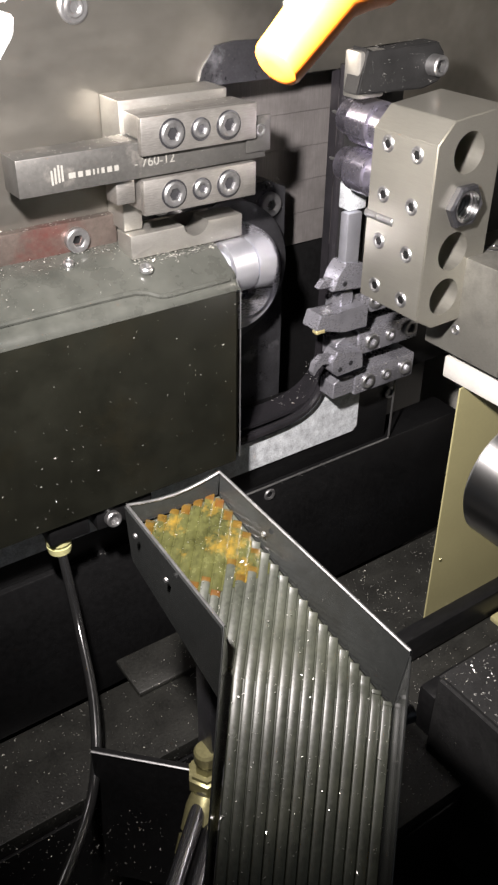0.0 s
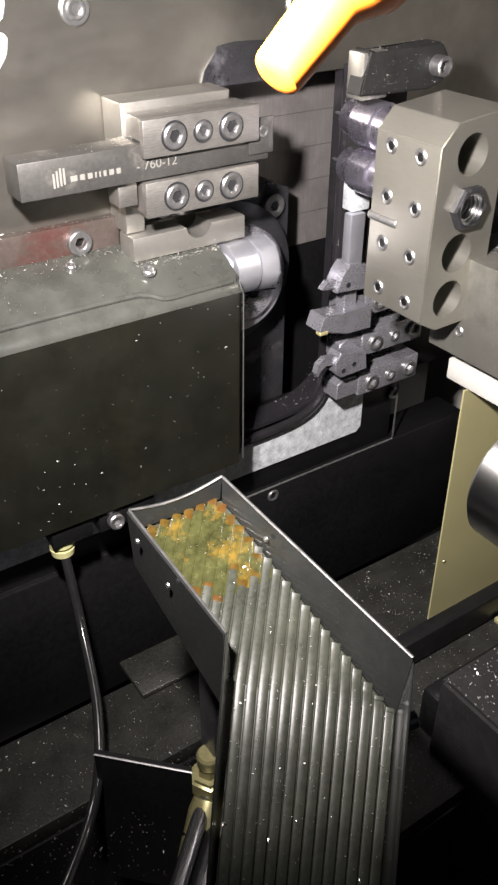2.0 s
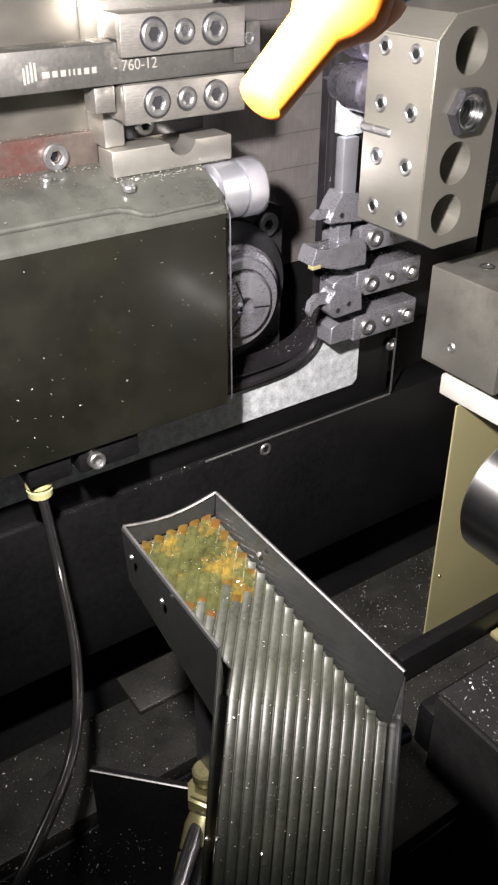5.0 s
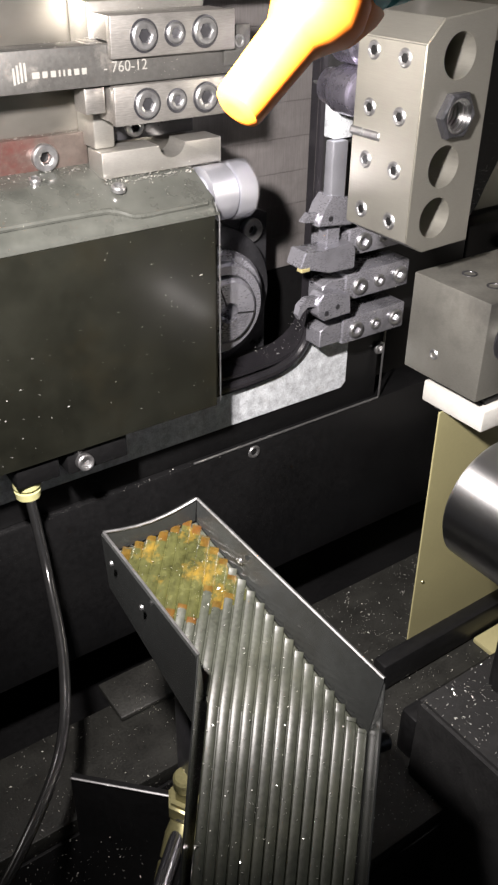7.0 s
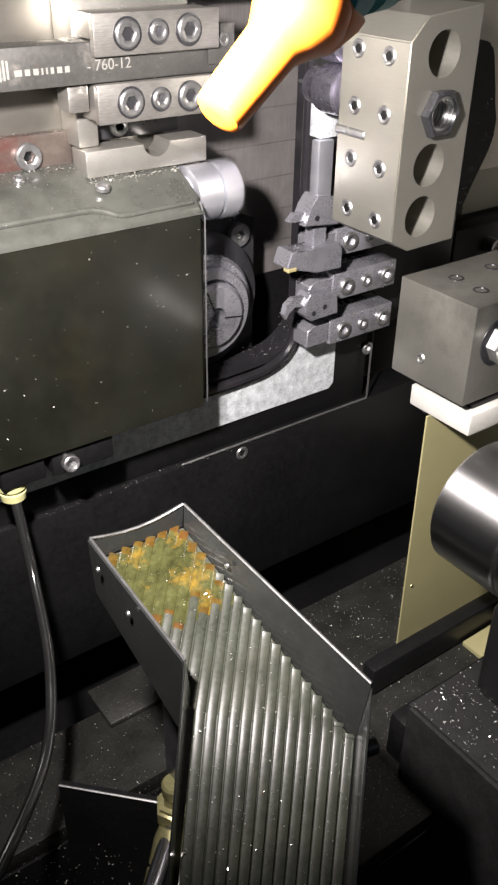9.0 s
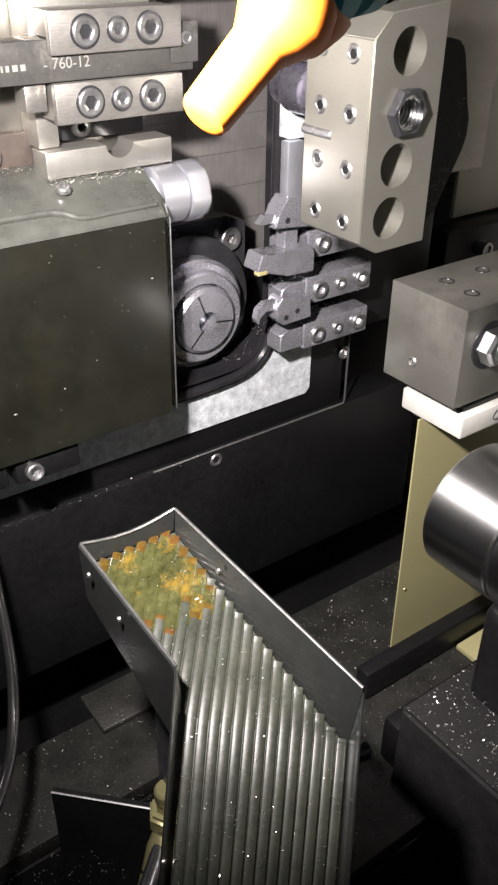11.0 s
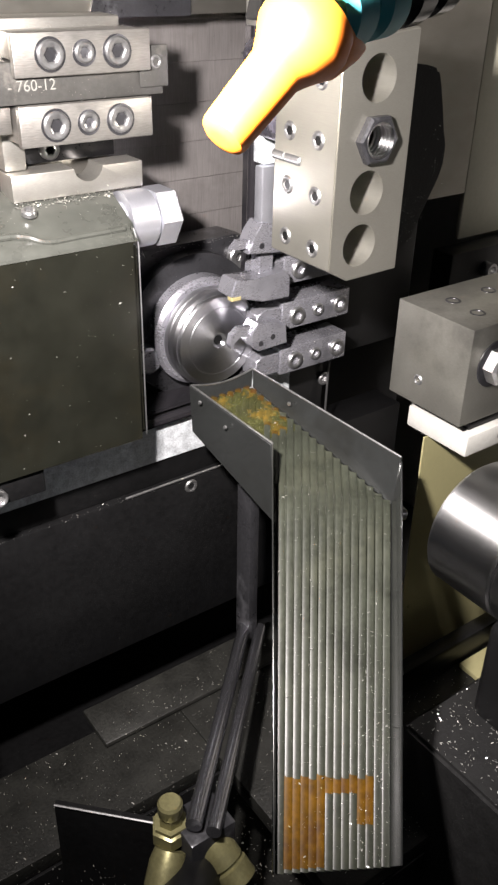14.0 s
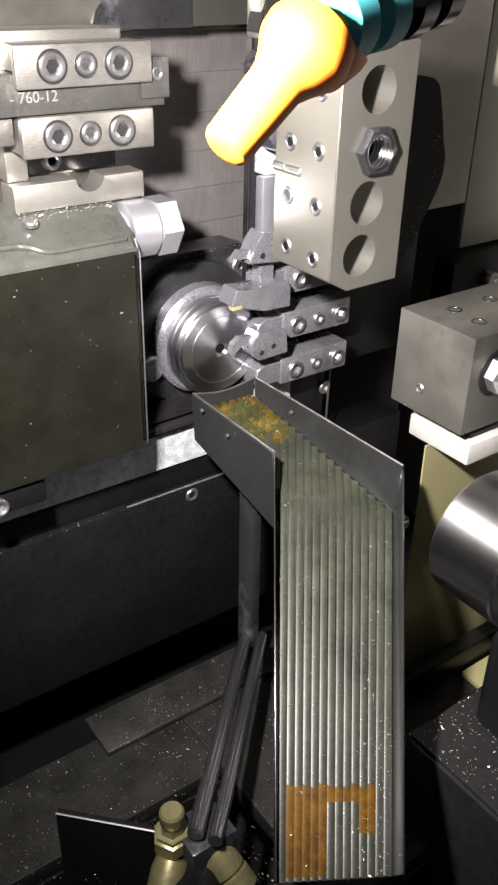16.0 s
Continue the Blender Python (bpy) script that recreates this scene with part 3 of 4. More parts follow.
def lower_tool(z):
    t = thing("lower_tool_holder", (255, 268, z - 6), "dark oiled clamp and square shank of a small cutting tool", "cutting tool", "lower cutting tools")
    z0, z1 = z - 6.2, z + 6.2
    part("clamp", B((243.5, 262, z0), (281, 276, z1), 0.6), TOOLST, t)
    bm = prism(bmesh.new(), [(231, 263, z - 5), (243.3, 263, z - 5), (243.3, 263, z + 4.4), (235, 263, z + 4.8), (231, 263, z + 3)], (0, 10, 0))
    bmesh.ops.bevel(bm, geom=bm.edges[:], offset=0.4, segments=1, affect="EDGES")
    part("shank", bm, TOOLST, t)
    rnd = random.Random(int(-z))
    bm = bmesh.new()
    for k in range(90):
        flake(bm, (rnd.uniform(232, 280), rnd.uniform(262.5, 270), z1 + 0.05) if k % 2 else (rnd.uniform(244, 280), 261.9, rnd.uniform(z0, z1)), rnd.uniform(0.12, 0.4), rnd)
    tagged(part("chip_scatter", bm, CHIP, t, "tiny bright chips", smooth=False), kind="stuff")
    screws(t, [(251, 263.4, z - 0.4), (262.8, 263.8, z - 0.2, 0.75), (275, 263.4, z)], r=3.9, h=2.9)
    SLIDING.append(t)


def small_tool(name, label, outline, y, deep, pins, insert=None, hook=None):
    base = (outline[0][0], y, outline[0][1])
    t = thing(name, base, label, "cutting tool", "lower cutting tools")
    bm = prism(bmesh.new(), [(x, y, z) for x, z in outline], (0, deep, 0))
    bmesh.ops.bevel(bm, geom=bm.edges[:], offset=0.45, segments=2, affect="EDGES")
    part("head", bm, TOOLST, t)
    for x, z in pins:
        part("pin", lathe(bmesh.new(), (x, y + 0.2, z), (0, -1, 0), ((0, 1.2), (0.35, 1.2), (0.4, 0.7)), 12), DARKST, t)
    if insert:
        part("insert", B(*insert, 0.25, 1), GOLD, t, "small yellow carbide insert")
    if hook:
        bm = prism(bmesh.new(), [(x, y + 1.5, z) for x, z in hook], (0, 3, 0))
        part("hook_tip", bm, TOOLST, t, "thin curved boring tip")
    SLIDING.append(t)


# ---- spindle and its work ----
def main_spindle():
    t = thing("main_spindle", (189, 300, -142), "dark turned spindle nose with a slotted collet in its bearing ring", "spindle")
    c = (189, 330, -142)
    part("housing", lathe(bmesh.new(), c, (0, -1, 0), ((0, 34), (24, 34), (26, 32), (40, 32), (41, 29)), 48), DARKST, t)
    part("nose_ring", lathe(bmesh.new(), (189, 292, -142), (0, -1, 0), ((0, 24), (9, 24), (10.5, 22.5), (10.5, 20), (14, 20), (15, 19), (15, 15.5), (12, 15)), 48), TOOLST, t)
    col = part("collet", lathe(bmesh.new(), (189, 285, -142), (0, -1, 0), ((0, 14.6), (10, 14.6), (11.5, 13), (12, 4.5), (4, 4.2)), 40), TOOLST, t)
    for k in range(3):
        a = radians(90 + 120 * k + 20)
        part("slit", prism(bmesh.new(), [(189 + 4 * math.cos(a) + 0.3 * math.sin(a), 272.85, -142 + 4 * math.sin(a) - 0.3 * math.cos(a)),
                                         (189 + 13 * math.cos(a) + 0.3 * math.sin(a), 273.4, -142 + 13 * math.sin(a) - 0.3 * math.cos(a)),
                                         (189 + 13 * math.cos(a) - 0.3 * math.sin(a), 273.4, -142 + 13 * math.sin(a) + 0.3 * math.cos(a)),
                                         (189 + 4 * math.cos(a) - 0.3 * math.sin(a), 272.85, -142 + 4 * math.sin(a) + 0.3 * math.cos(a))], (0, -0.15, 0)), BLACK, col)
    e = thing("bearing_housing", (215, 300, -125), "dark rounded bearing housing with one bolt", "housing")
    bm = prism(bmesh.new(), [(150, 296, -215), (150, 296, -112), (158, 296, -107), (214, 296, -107), (224, 296, -111), (224, 296, -215)], (0, 14, 0))
    part("casting", bm, DARKST, e)
    crumbs(e, (155, 295.4, -109), (222, 296, -106.5), 120, 31, 0.4)
    crumbs(e, (200, 295.4, -125), (223, 296, -108), 60, 32, 0.35)
    screws(e, [(215, 296, -117)], r=5.2, h=3)
    g = thing("drive_shaft", (172, 288, -165), "small turned shaft stub beside the spindle", "shaft")
    part("stub", lathe(bmesh.new(), (163, 296, -150), (0, -1, 0), ((0, 6), (12, 6), (13, 5)), 24), TOOLST, g)
    part("rod", lathe(bmesh.new(), (160, 285, -176), (1, 0, -0.1), ((0, 2.2), (16, 2.2), (17, 1.4)), 14), DARKST, g)


def workpiece():
    t = thing("workpiece", (189, 270, -142), "freshly turned bright steel disc with a small centre hole", "workpiece")
    o = (189, 292, -142)
    part("shank", lathe(bmesh.new(), o, (0, -1, 0), ((0, 17), (8, 17.6), (8.3, 17.6)), 48), TURNED, t)
    part("flange", lathe(bmesh.new(), o, (0, -1, 0), ((8.4, 20.4), (9, 21), (12, 21), (12.3, 20.5), (12.8, 20.5), (13.1, 21), (16, 21), (17, 20), (17, 16.8), (16.2, 16.4)), 64), TURNED, t, "bright turned flange with a groove")
    face = part("face", lathe(bmesh.new(), o, (0, -1, 0), ((16.0, 16.2), (17.2, 16.4), (17.3, 19.6), (18.1, 19.6), (18.6, 19.0), (18.6, 15.2), (18.3, 15.0), (18.3, 14.5), (18.6, 14.3), (18.7, 3.4), (17.6, 2.2)), 64), TURNED, t, "bright faced end")
    part("centre_hole", lathe(bmesh.new(), (189, 274.38, -142), (0, -1, 0), ((0, 2.1), (0.1, 2.1)), 20), BLACK, face)
    return t


# ---- right-hand sub-spindle group ----
def rear_block():
    t = thing("rear_tool_block", (255, 193, -152), "ground steel rear tool block with bored top and a hexagon stud", "tool block")
    body = part("body", B((232, 174.5, -152), (300, 212, -113), 0.5), REAR, t)
    for x, y in ((247.5, 199), (246, 185.5), (268, 199.5), (288, 200)):
        part("top_bore", lathe(bmesh.new(), (x, y, -113.2), (0, 0, 1), ((0, 3.0), (0.4, 3.0), (0.4, 2.2), (-0.2, 1.9)), 20), DARKST, t)
    part("side_screw", hexed(bmesh.new(), (232.1, 197.4, -141.5), (-1, 0, 0), 2.2, 0.6, 1.2, 1.2), SCREW, t)
    stud = part("hex_stud", lathe(bmesh.new(), (246, 174.4, -129), (0, -1, 0), ((0, 7.2), (5, 7.2), (6, 6)), 6), SCREW, t)
    part("stud_ring", lathe(bmesh.new(), (246, 174.45, -129), (0, -1, 0), ((0, 9.2), (0.5, 9.2), (0.7, 8.8)), 32), DARKST, t)
    part("stud_end", lathe(bmesh.new(), (246, 167.6, -129), (0, -1, 0), ((0, 4.2), (9, 4.2), (10, 3.4)), 24), CHROME, stud)
    t2 = thing("white_bracket", (262, 190, -166), "worn white painted bracket plate with a tapped hole", "bracket")
    part("plate", B((236, 172.5, -165.6), (305, 204, -156.5), 0.9), WHITE, t2)
    part("spacer", B((240, 176, -156.3), (300, 206, -152.2), 0.3), BLACK, t2)
    part("tapped_hole", hexed(bmesh.new(), (256, 172.7, -161), (0, -1, 0), 2.6, 0.4, 1.5, 1.5), SCREW, t2)
    part("under_screw", lathe(bmesh.new(), (244, 199, -165.8), (0, 0, -1), ((0, 4), (3, 4), (3.6, 3.2)), 20), DARKST, t2)


def sub_spindle():
    t = thing("sub_spindle", (236, 130, -191), "polished steel sub-spindle nose on a dark body", "spindle")
    c = (237, 165, -190)
    part("nose", lathe(bmesh.new(), c, (0, -1, 0), ((0, 19), (0.4, 24.5), (2, 26), (30, 26), (30.8, 25.4)), 64), CHROME, t, "polished round steel nose")
    part("seam", lathe(bmesh.new(), (237, 134.1, -190), (0, -1, 0), ((0, 25), (0.9, 25)), 48), BLACK, t)
    part("collar", lathe(bmesh.new(), (237, 133.1, -190), (0, -1, 0), ((0, 25.4), (1, 26), (24, 26)), 64), CHROME, t)
    part("body", B((213, 60, -262), (330, 133, -206), 5, 3), BLACK, t)
    part("face_bore", lathe(bmesh.new(), (237, 165.2, -190), BACK, ((0, 12), (0.3, 12)), 32), BLACK, t)


def cream_plate():
    t = thing("splash_plate", (262, 193, -292), "cream-yellow painted splash plate standing in the chip pan", "sheet metal")
    bm = prism(bmesh.new(), [(237, 193, -292), (292, 193, -295), (340, 193, -292), (340, 193, -166.3), (235.4, 193, -166.3)], (0, 0.8, 0))
    bmesh.ops.bevel(bm, geom=bm.edges[:], offset=0.15, segments=1, affect="EDGES")
    part("sheet", bm, YELLOW, t)
    part("rivet", lathe(bmesh.new(), (241, 193.1, -257), (0, -1, 0), ((0, 0.9), (0.5, 0.7)), 10), BRASS, t)


# ---- coolant nozzle ----
def nozzle():
    t = thing("coolant_nozzle", (100, 122, -12), "bright orange plastic nozzle on a teal jointed coolant hose", "coolant nozzle")
    d = Vector((18.6, 1.5, 15.6)).normalized()
    tip = Vector((88.0, 120, -25.2))
    part("nozzle_tip", lathe(bmesh.new(), tip, d, ((-0.7, 1.6), (-0.6, 3.2), (0, 4.1), (0.8, 4.45), (15, 5.0), (17.5, 6.2), (21, 8.2), (24, 8.6), (27, 7.6)), 40), ORANGE, t)
    d2 = Vector((1, 0.35, 0.12)).normalized()
    a = tip + d * 23
    fin = bmesh.new()
    lathe(fin, a + Vector((-2, 0, -1)), Vector((1, 0.1, -0.10)), ((0, 5.4), (8, 6.0), (15, 2.6), (18, 0.6)), 28)
    part("nozzle_elbow", fin, ORANGE, t)
    p = a + Vector((5, 2, 3))
    for k in range(4):
        part("joint", lathe(bmesh.new(), p + d2 * (12.5 * k), d2, ((0, 5.5), (2, 7.2), (8, 7.6), (10, 6.2), (12, 4.8), (13.5, 4.8)), 32), TEAL if k < 2 else RUBBER, t)


def lamp_head():
    t = thing("lamp_head", (27, 85, -17), "glowing white work lamp head with a cut corner", "work lamp")
    for name, outline in (("upper_lens", [(4, 23), (33.5, 23), (32.2, -8.3), (31.9, -9.7), (4, -9.7)]),
                          ("lower_lens", [(4, -10.4), (30.8, -10.4), (32.2, -10.8), (31.9, -12.5), (30.1, -14.8), (15, -21), (4, -21)])):
        bm = prism(bmesh.new(), [(x, 85, z) for x, z in outline], (0, 2, 0))
        bmesh.ops.bevel(bm, geom=bm.edges[:], offset=0.3, segments=1, affect="EDGES")
        part(name, bm, GLOW, t)



# ---- chute ----
END_R, END_L = Vector((112.5, 177, -157.3)), Vector((84.0, 179.5, -158.6))
BEND_R, BEND_L = Vector((117.6, 101, -182.3)), Vector((85.6, 129, -175.3))
LOW_R, LOW_L = Vector((45.9, 28.9, -250.1)), Vector((18.9, 49.7, -252.6))
D2 = (LOW_R - BEND_R).normalized()
LONG = (LOW_R - BEND_R).length


def chute():
    t = thing("parts_chute", (100, 100, -200), "bent black sheet-metal parts chute with a ribbed floor and amber patches", "chute")

    def strip(name, a, b, c, d, thick, mat, label=""):
        bm = bmesh.new()
        a, b, c, d = map(Vector, (a, b, c, d))
        n = (b - a).cross(d - a).normalized() * thick
        prism(bm, [a, b, c, d], n)
        bmesh.ops.bevel(bm, geom=bm.edges[:], offset=0.18, segments=1, affect="EDGES")
        return part(name, bm, mat, t, label)

    low_r, low_l = LOW_R, LOW_L

    def down(u, d):
        """The point of the lower floor at the share u across and d millimetres down."""
        return BEND_L.lerp(BEND_R, u).lerp(LOW_L.lerp(LOW_R, u), d / LONG)

    strip("upper_floor", END_R, END_L, BEND_L, BEND_R, -0.8, RIBBED)
    strip("lower_floor", BEND_R, BEND_L, low_l, low_r, -0.8, RIBBED)
    rim_r, rim_br = Vector((113.5, 178.1, -149.5)), Vector((122.2, 102.1, -164.1))
    rim_l, rim_bl = Vector((83.4, 180.5, -150.8)), Vector((85.0, 131.7, -159.2))
    dip = [rim_r.lerp(rim_l, k / 8) + Vector((0, 0, -2.4 * math.sin(math.pi * k / 8))) for k in range(9)]
    part("end_wall", prism(bmesh.new(), [END_L + Vector((0, 0.6, 0)), END_R + Vector((0, 0.6, 0))] + dip, (0, 1.0, 0)), SHEET, t)
    strip("right_wall", END_R, BEND_R, rim_br, rim_r, -1.0, SHEET)
    strip("left_wall", END_L + Vector((0, 0, -12)), BEND_L + Vector((0, 0, -16)), rim_bl, rim_l, 1.0, SHEET)
    acr = (BEND_R - BEND_L).normalized()
    nrm = D2.cross(acr).normalized()
    if nrm.z < 0:
        nrm = -nrm
    strip("lower_right_wall", BEND_R, low_r, low_r + nrm * 7 + acr * 1.6, rim_br - Vector((0, 0, 1.5)), -0.6, SHEET)
    strip("lower_left_wall", BEND_L - nrm * 5, low_l - nrm * 5, low_l + nrm * 5 - acr * 1.0, rim_bl, 0.45, SHEET)
    # bright worn rim wires
    for a, b in ((rim_l, rim_r), (rim_r, rim_br), (rim_l, rim_bl)):
        pts = [a.lerp(b, k / 6) for k in range(7)]
        if a is rim_l and b is rim_r:
            pts = [p + Vector((0, 0, -2.4 * math.sin(math.pi * k / 6))) for k, p in enumerate(pts)]
        part("worn_rim", tube(bmesh.new(), pts, 0.42, 6), SCREW, t, "worn bright sheet edge")
    # ribs of the floor
    n1 = (END_R - BEND_R).cross(END_L - BEND_R).normalized()
    if n1.z < 0:
        n1 = -n1
    flat = Vector((0.65, 0.81, 0.0))
    heading = (flat - n1 * flat.dot(n1)).normalized()
    shape = ((-1.4, -0.1), (-1.22, 0.40), (-0.85, 0.55), (0.85, 0.55), (1.22, 0.40), (1.4, -0.1))

    def corrugation(spine, grow=1.0):
        """A rounded rib along (point, up, height) stations."""
        bm = bmesh.new()
        rings = [[bm.verts.new(p + acr * (x * grow) + u * (z * h * grow)) for x, z in shape] for p, u, h in spine]
        for a, b in zip(rings, rings[1:]):
            for k in range(5):
                bm.faces.new((a[k], a[k + 1], b[k + 1], b[k]))
        bm.faces.new(rings[0]), bm.faces.new(rings[-1])
        return bm

    mid_end, mid_bend = END_L.lerp(END_R, 0.5), BEND_L.lerp(BEND_R, 0.5)
    fall = (mid_bend - mid_end) / (mid_bend - mid_end).length_squared

    def wall_hit(a):
        """How far a rib runs from a before it meets the slanting right wall or the end."""
        e, rel = BEND_R - END_R, a - END_R
        hit = Matrix(((heading.x, -e.x), (heading.y, -e.y))).inverted() @ Vector((-rel.x, -rel.y))
        return min(hit[0], (END_L.y - a.y) / heading.y)

    def amber_cap(a, top):
        va, vt = (a - mid_end).dot(fall), (top - mid_end).dot(fall)
        edge = 0.40 + 0.05 * random.uniform(-1, 1)
        if vt < edge - 0.03:
            low = a if va < edge else top.lerp(a, (edge - vt) / (va - vt))
            run = (low - top).length
            if run < 7:
                part("rib_residue", corrugation([(low, n1, 1), (top.lerp(low, 0.03), n1, 1), (top, n1, 0.6)], 1.07), OCHRE, t)
                return
            p, q = top.lerp(low, random.uniform(2.0, 4.5) / run), low.lerp(top, random.uniform(1.0, 3.0) / run)
            part("rib_residue", corrugation([(q, n1, 1), (p, n1, 1)], 1.07), AMBER, t)
            part("rib_residue", corrugation([(low, n1, 0.9), (low.lerp(q, 0.3), n1, 1), (q, n1, 1)], 1.07), OCHRE, t)
            part("rib_residue", corrugation([(p, n1, 1), (top.lerp(p, 0.2), n1, 1), (top, n1, 0.6)], 1.07), OCHRE, t)

    count = 14
    for k in range(count):
        s = (k + 0.5) / count
        a = BEND_L.lerp(BEND_R, s)
        reach = max(1.6, wall_hit(a) - 0.6)
        top = a + heading * reach
        back = min(14.0, reach * 0.6)
        bend = [(a + heading * back, n1, 1), (a, (n1 + nrm).normalized(), 1), (down(s, 14), nrm, 1)]
        tail = [(top + n1 * 0.9, (n1 - heading).normalized(), 0.5), (top - heading * 0.8 + n1 * 0.45, (n1 - heading * 0.8).normalized(), 1), (top - heading * min(2.4, reach * 0.25), n1, 1)]
        part("rib", corrugation([*tail, *bend, (down(s, LONG), nrm, 1)]), RIBBED, t)
        amber_cap(a, top)
        if 0.05 < s < 0.84:
            d0, d1 = LONG - 26 + random.uniform(-1, 1), LONG - (1 if s < 0.42 else 21 if s < 0.72 else 12)
            part("rib_residue", corrugation([(down(s, d0), nrm, 0.9), (down(s, d0 + 0.6), nrm, 1), (down(s, d1), nrm, 1)], 1.07), RUST, t)
    for k in range(11):
        a = END_L.lerp(BEND_L, (k + 0.5) / 11)
        reach = wall_hit(a) - 0.8
        if reach > 1.5:
            start, top = a + heading * 0.3, a + heading * reach
            part("rib", corrugation([(start, n1, 0.5), (start + heading * 0.6, n1, 1), (top - heading * 0.5, n1, 1), (top, n1, 0.4)]), RIBBED, t)
            amber_cap(start, top)
    # amber remains on the floor
    c1 = END_L.lerp(END_R, 0.06)
    c2 = END_L.lerp(END_R, 0.94)
    bm = bmesh.new()
    pts = [c1.lerp(BEND_L, 0.02), c1.lerp(BEND_L, 0.30), c1.lerp(c2, 0.12).lerp(BEND_L.lerp(BEND_R, 0.1), 0.50), c1.lerp(c2, 0.4).lerp(BEND_L.lerp(BEND_R, 0.4), 0.47), c2.lerp(BEND_R, 0.38), c2.lerp(BEND_R, 0.02)]
    prism(bm, [p + n1 * 0.12 for p in pts], n1 * 0.15)
    part("amber_residue", bm, AMBER, t, "mottled green and amber oily residue")
    bm = prism(bmesh.new(), [down(u, d) + nrm * 0.12 for u, d in ((0.06, LONG - 26), (0.80, LONG - 26), (0.84, LONG - 12), (0.76, LONG - 12), (0.72, LONG - 22), (0.42, LONG - 22), (0.40, LONG - 4), (0.06, LONG - 1))], nrm * 0.15)
    part("amber_residue", bm, RUST, t, "orange oily residue pad")
    # rivets, and the push rods under the left wall
    for p in ((82.0, 156.2, -160.3), (80.9, 171, -154.5)):
        part("rivet", lathe(bmesh.new(), p, (-1, -0.1, 0), ((0, 0.9), (0.6, 0.7)), 12), SCREW, t)
    part("rivet", lathe(bmesh.new(), (114.0, 155.2, -158.1), (-1, -0.1, 0), ((0, 0.9), (0.7, 0.7)), 12), SCREW, t)
    part("wall_bolt", hexed(bmesh.new(), (119.5, 101.5, -187.5), (1, -0.2, 0), 2.8, 5.5, 1.5, 1.5), DARKST, t)
    rnd = random.Random(9)
    bm = bmesh.new()
    for k in range(760):
        u, v = rnd.random(), rnd.random()
        p = (down(u, LONG * v) + nrm * 1.1) if k > 130 else (END_L.lerp(END_R, 0.1 + 0.8 * u).lerp(BEND_L.lerp(BEND_R, 0.1 + 0.8 * u), v) + n1 * 1.1)
        if k > 560:
            p = down(0.72 + 0.27 * u, LONG * (0.35 + 0.65 * v)) + nrm * 0.8
        flake(bm, p, rnd.uniform(0.08, 0.26) * (2.4 if rnd.random() < 0.08 else 1), rnd)
    tagged(part("chip_scatter", bm, CHIP, t, "tiny bright chips", smooth=False), kind="stuff")
    base = Vector((94, 158, -263))
    h = Vector((85.4, 77.3, 0)).normalized()
    for off, r, mat in ((Vector((0, 0, 0)), 2.9, ROD), (Vector((4.5, -5, -2)), 2.6, ROD)):
        q = base + off - h * 106
        part("push_rod", lathe(bmesh.new(), q, h, ((0, r), (112, r), (113, r - 0.4)), 24), mat, t, "polished dark push rod")
    tip = base + h * 4
    part("rod_bracket", B((tip.x - 2, tip.y - 5, tip.z - 4), (tip.x + 3, tip.y + 4, -182), 0.6), DARKST, t)
    return t


def air_cylinder():
    t = thing("air_cylinder", (100, 160, -300), "black air cylinder with dull brass port fittings", "air cylinder")
    h = Vector((85.4, 77.3, 0)).normalized()
    a = Vector((101, 153, -274)) - h * 6
    part("barrel", lathe(bmesh.new(), a - h * 60, h, ((0, 11), (60, 11), (62, 10), (62, 6), (66, 6)), 32), BLACK, t)
    part("front_plate", B((95, 146, -290), (113, 162, -255), 1.0), DARKST, t)
    v = Vector((94.5, 158.5, -261.5))
    fit = part("port_fitting", lathe(bmesh.new(), v, (0, 0, 1), ((0, 7), (5, 7), (5.5, 6), (7, 6), (7.2, 4.2), (11, 4.2)), 6), BRASS, t)
    part("knob", lathe(bmesh.new(), v + Vector((0, 0, 11)), (0, 0, 1), ((0, 3.8), (1, 4.3), (5, 4.3), (6, 3.6)), 20), BRASS, fit, "knurled brass knob")
    for off, dr in ((Vector((-5, -6, -4)), (-0.6, -0.5, -0.7)), (Vector((11, -9, -3)), (0.25, -0.7, -0.7))):
        part("elbow", lathe(bmesh.new(), v + off, dr, ((-4, 5.5), (0, 6.4), (8, 6.4), (8.4, 5.4), (9.4, 5.4), (9.8, 6.6), (16, 6.6), (16.5, 5)), 24), BRASS, t)
    part("air_line", tube(bmesh.new(), smooth_line([v + Vector((-12, -14, -16)), v + Vector((-24, -34, -40)), v + Vector((-40, -60, -60))], 6), 3.4, 12), RUBBER, t)


def cylinder_bracket():
    t = thing("cylinder_bracket", (90, 178, -300), "black sheet bracket with a bright worn upper edge", "bracket")
    pts = [(66.5, 192, -262), (97, 160.5, -262), (97, 160.5, -340), (66.5, 192, -340)]
    bm = prism(bmesh.new(), pts, (1.6, 1.6, 0))
    part("sheet", bm, BLACK, t)
    part("worn_edge", tube(bmesh.new(), [(66.5, 192, -262), (97, 160.5, -262)], 0.5, 6), SCREW, t)


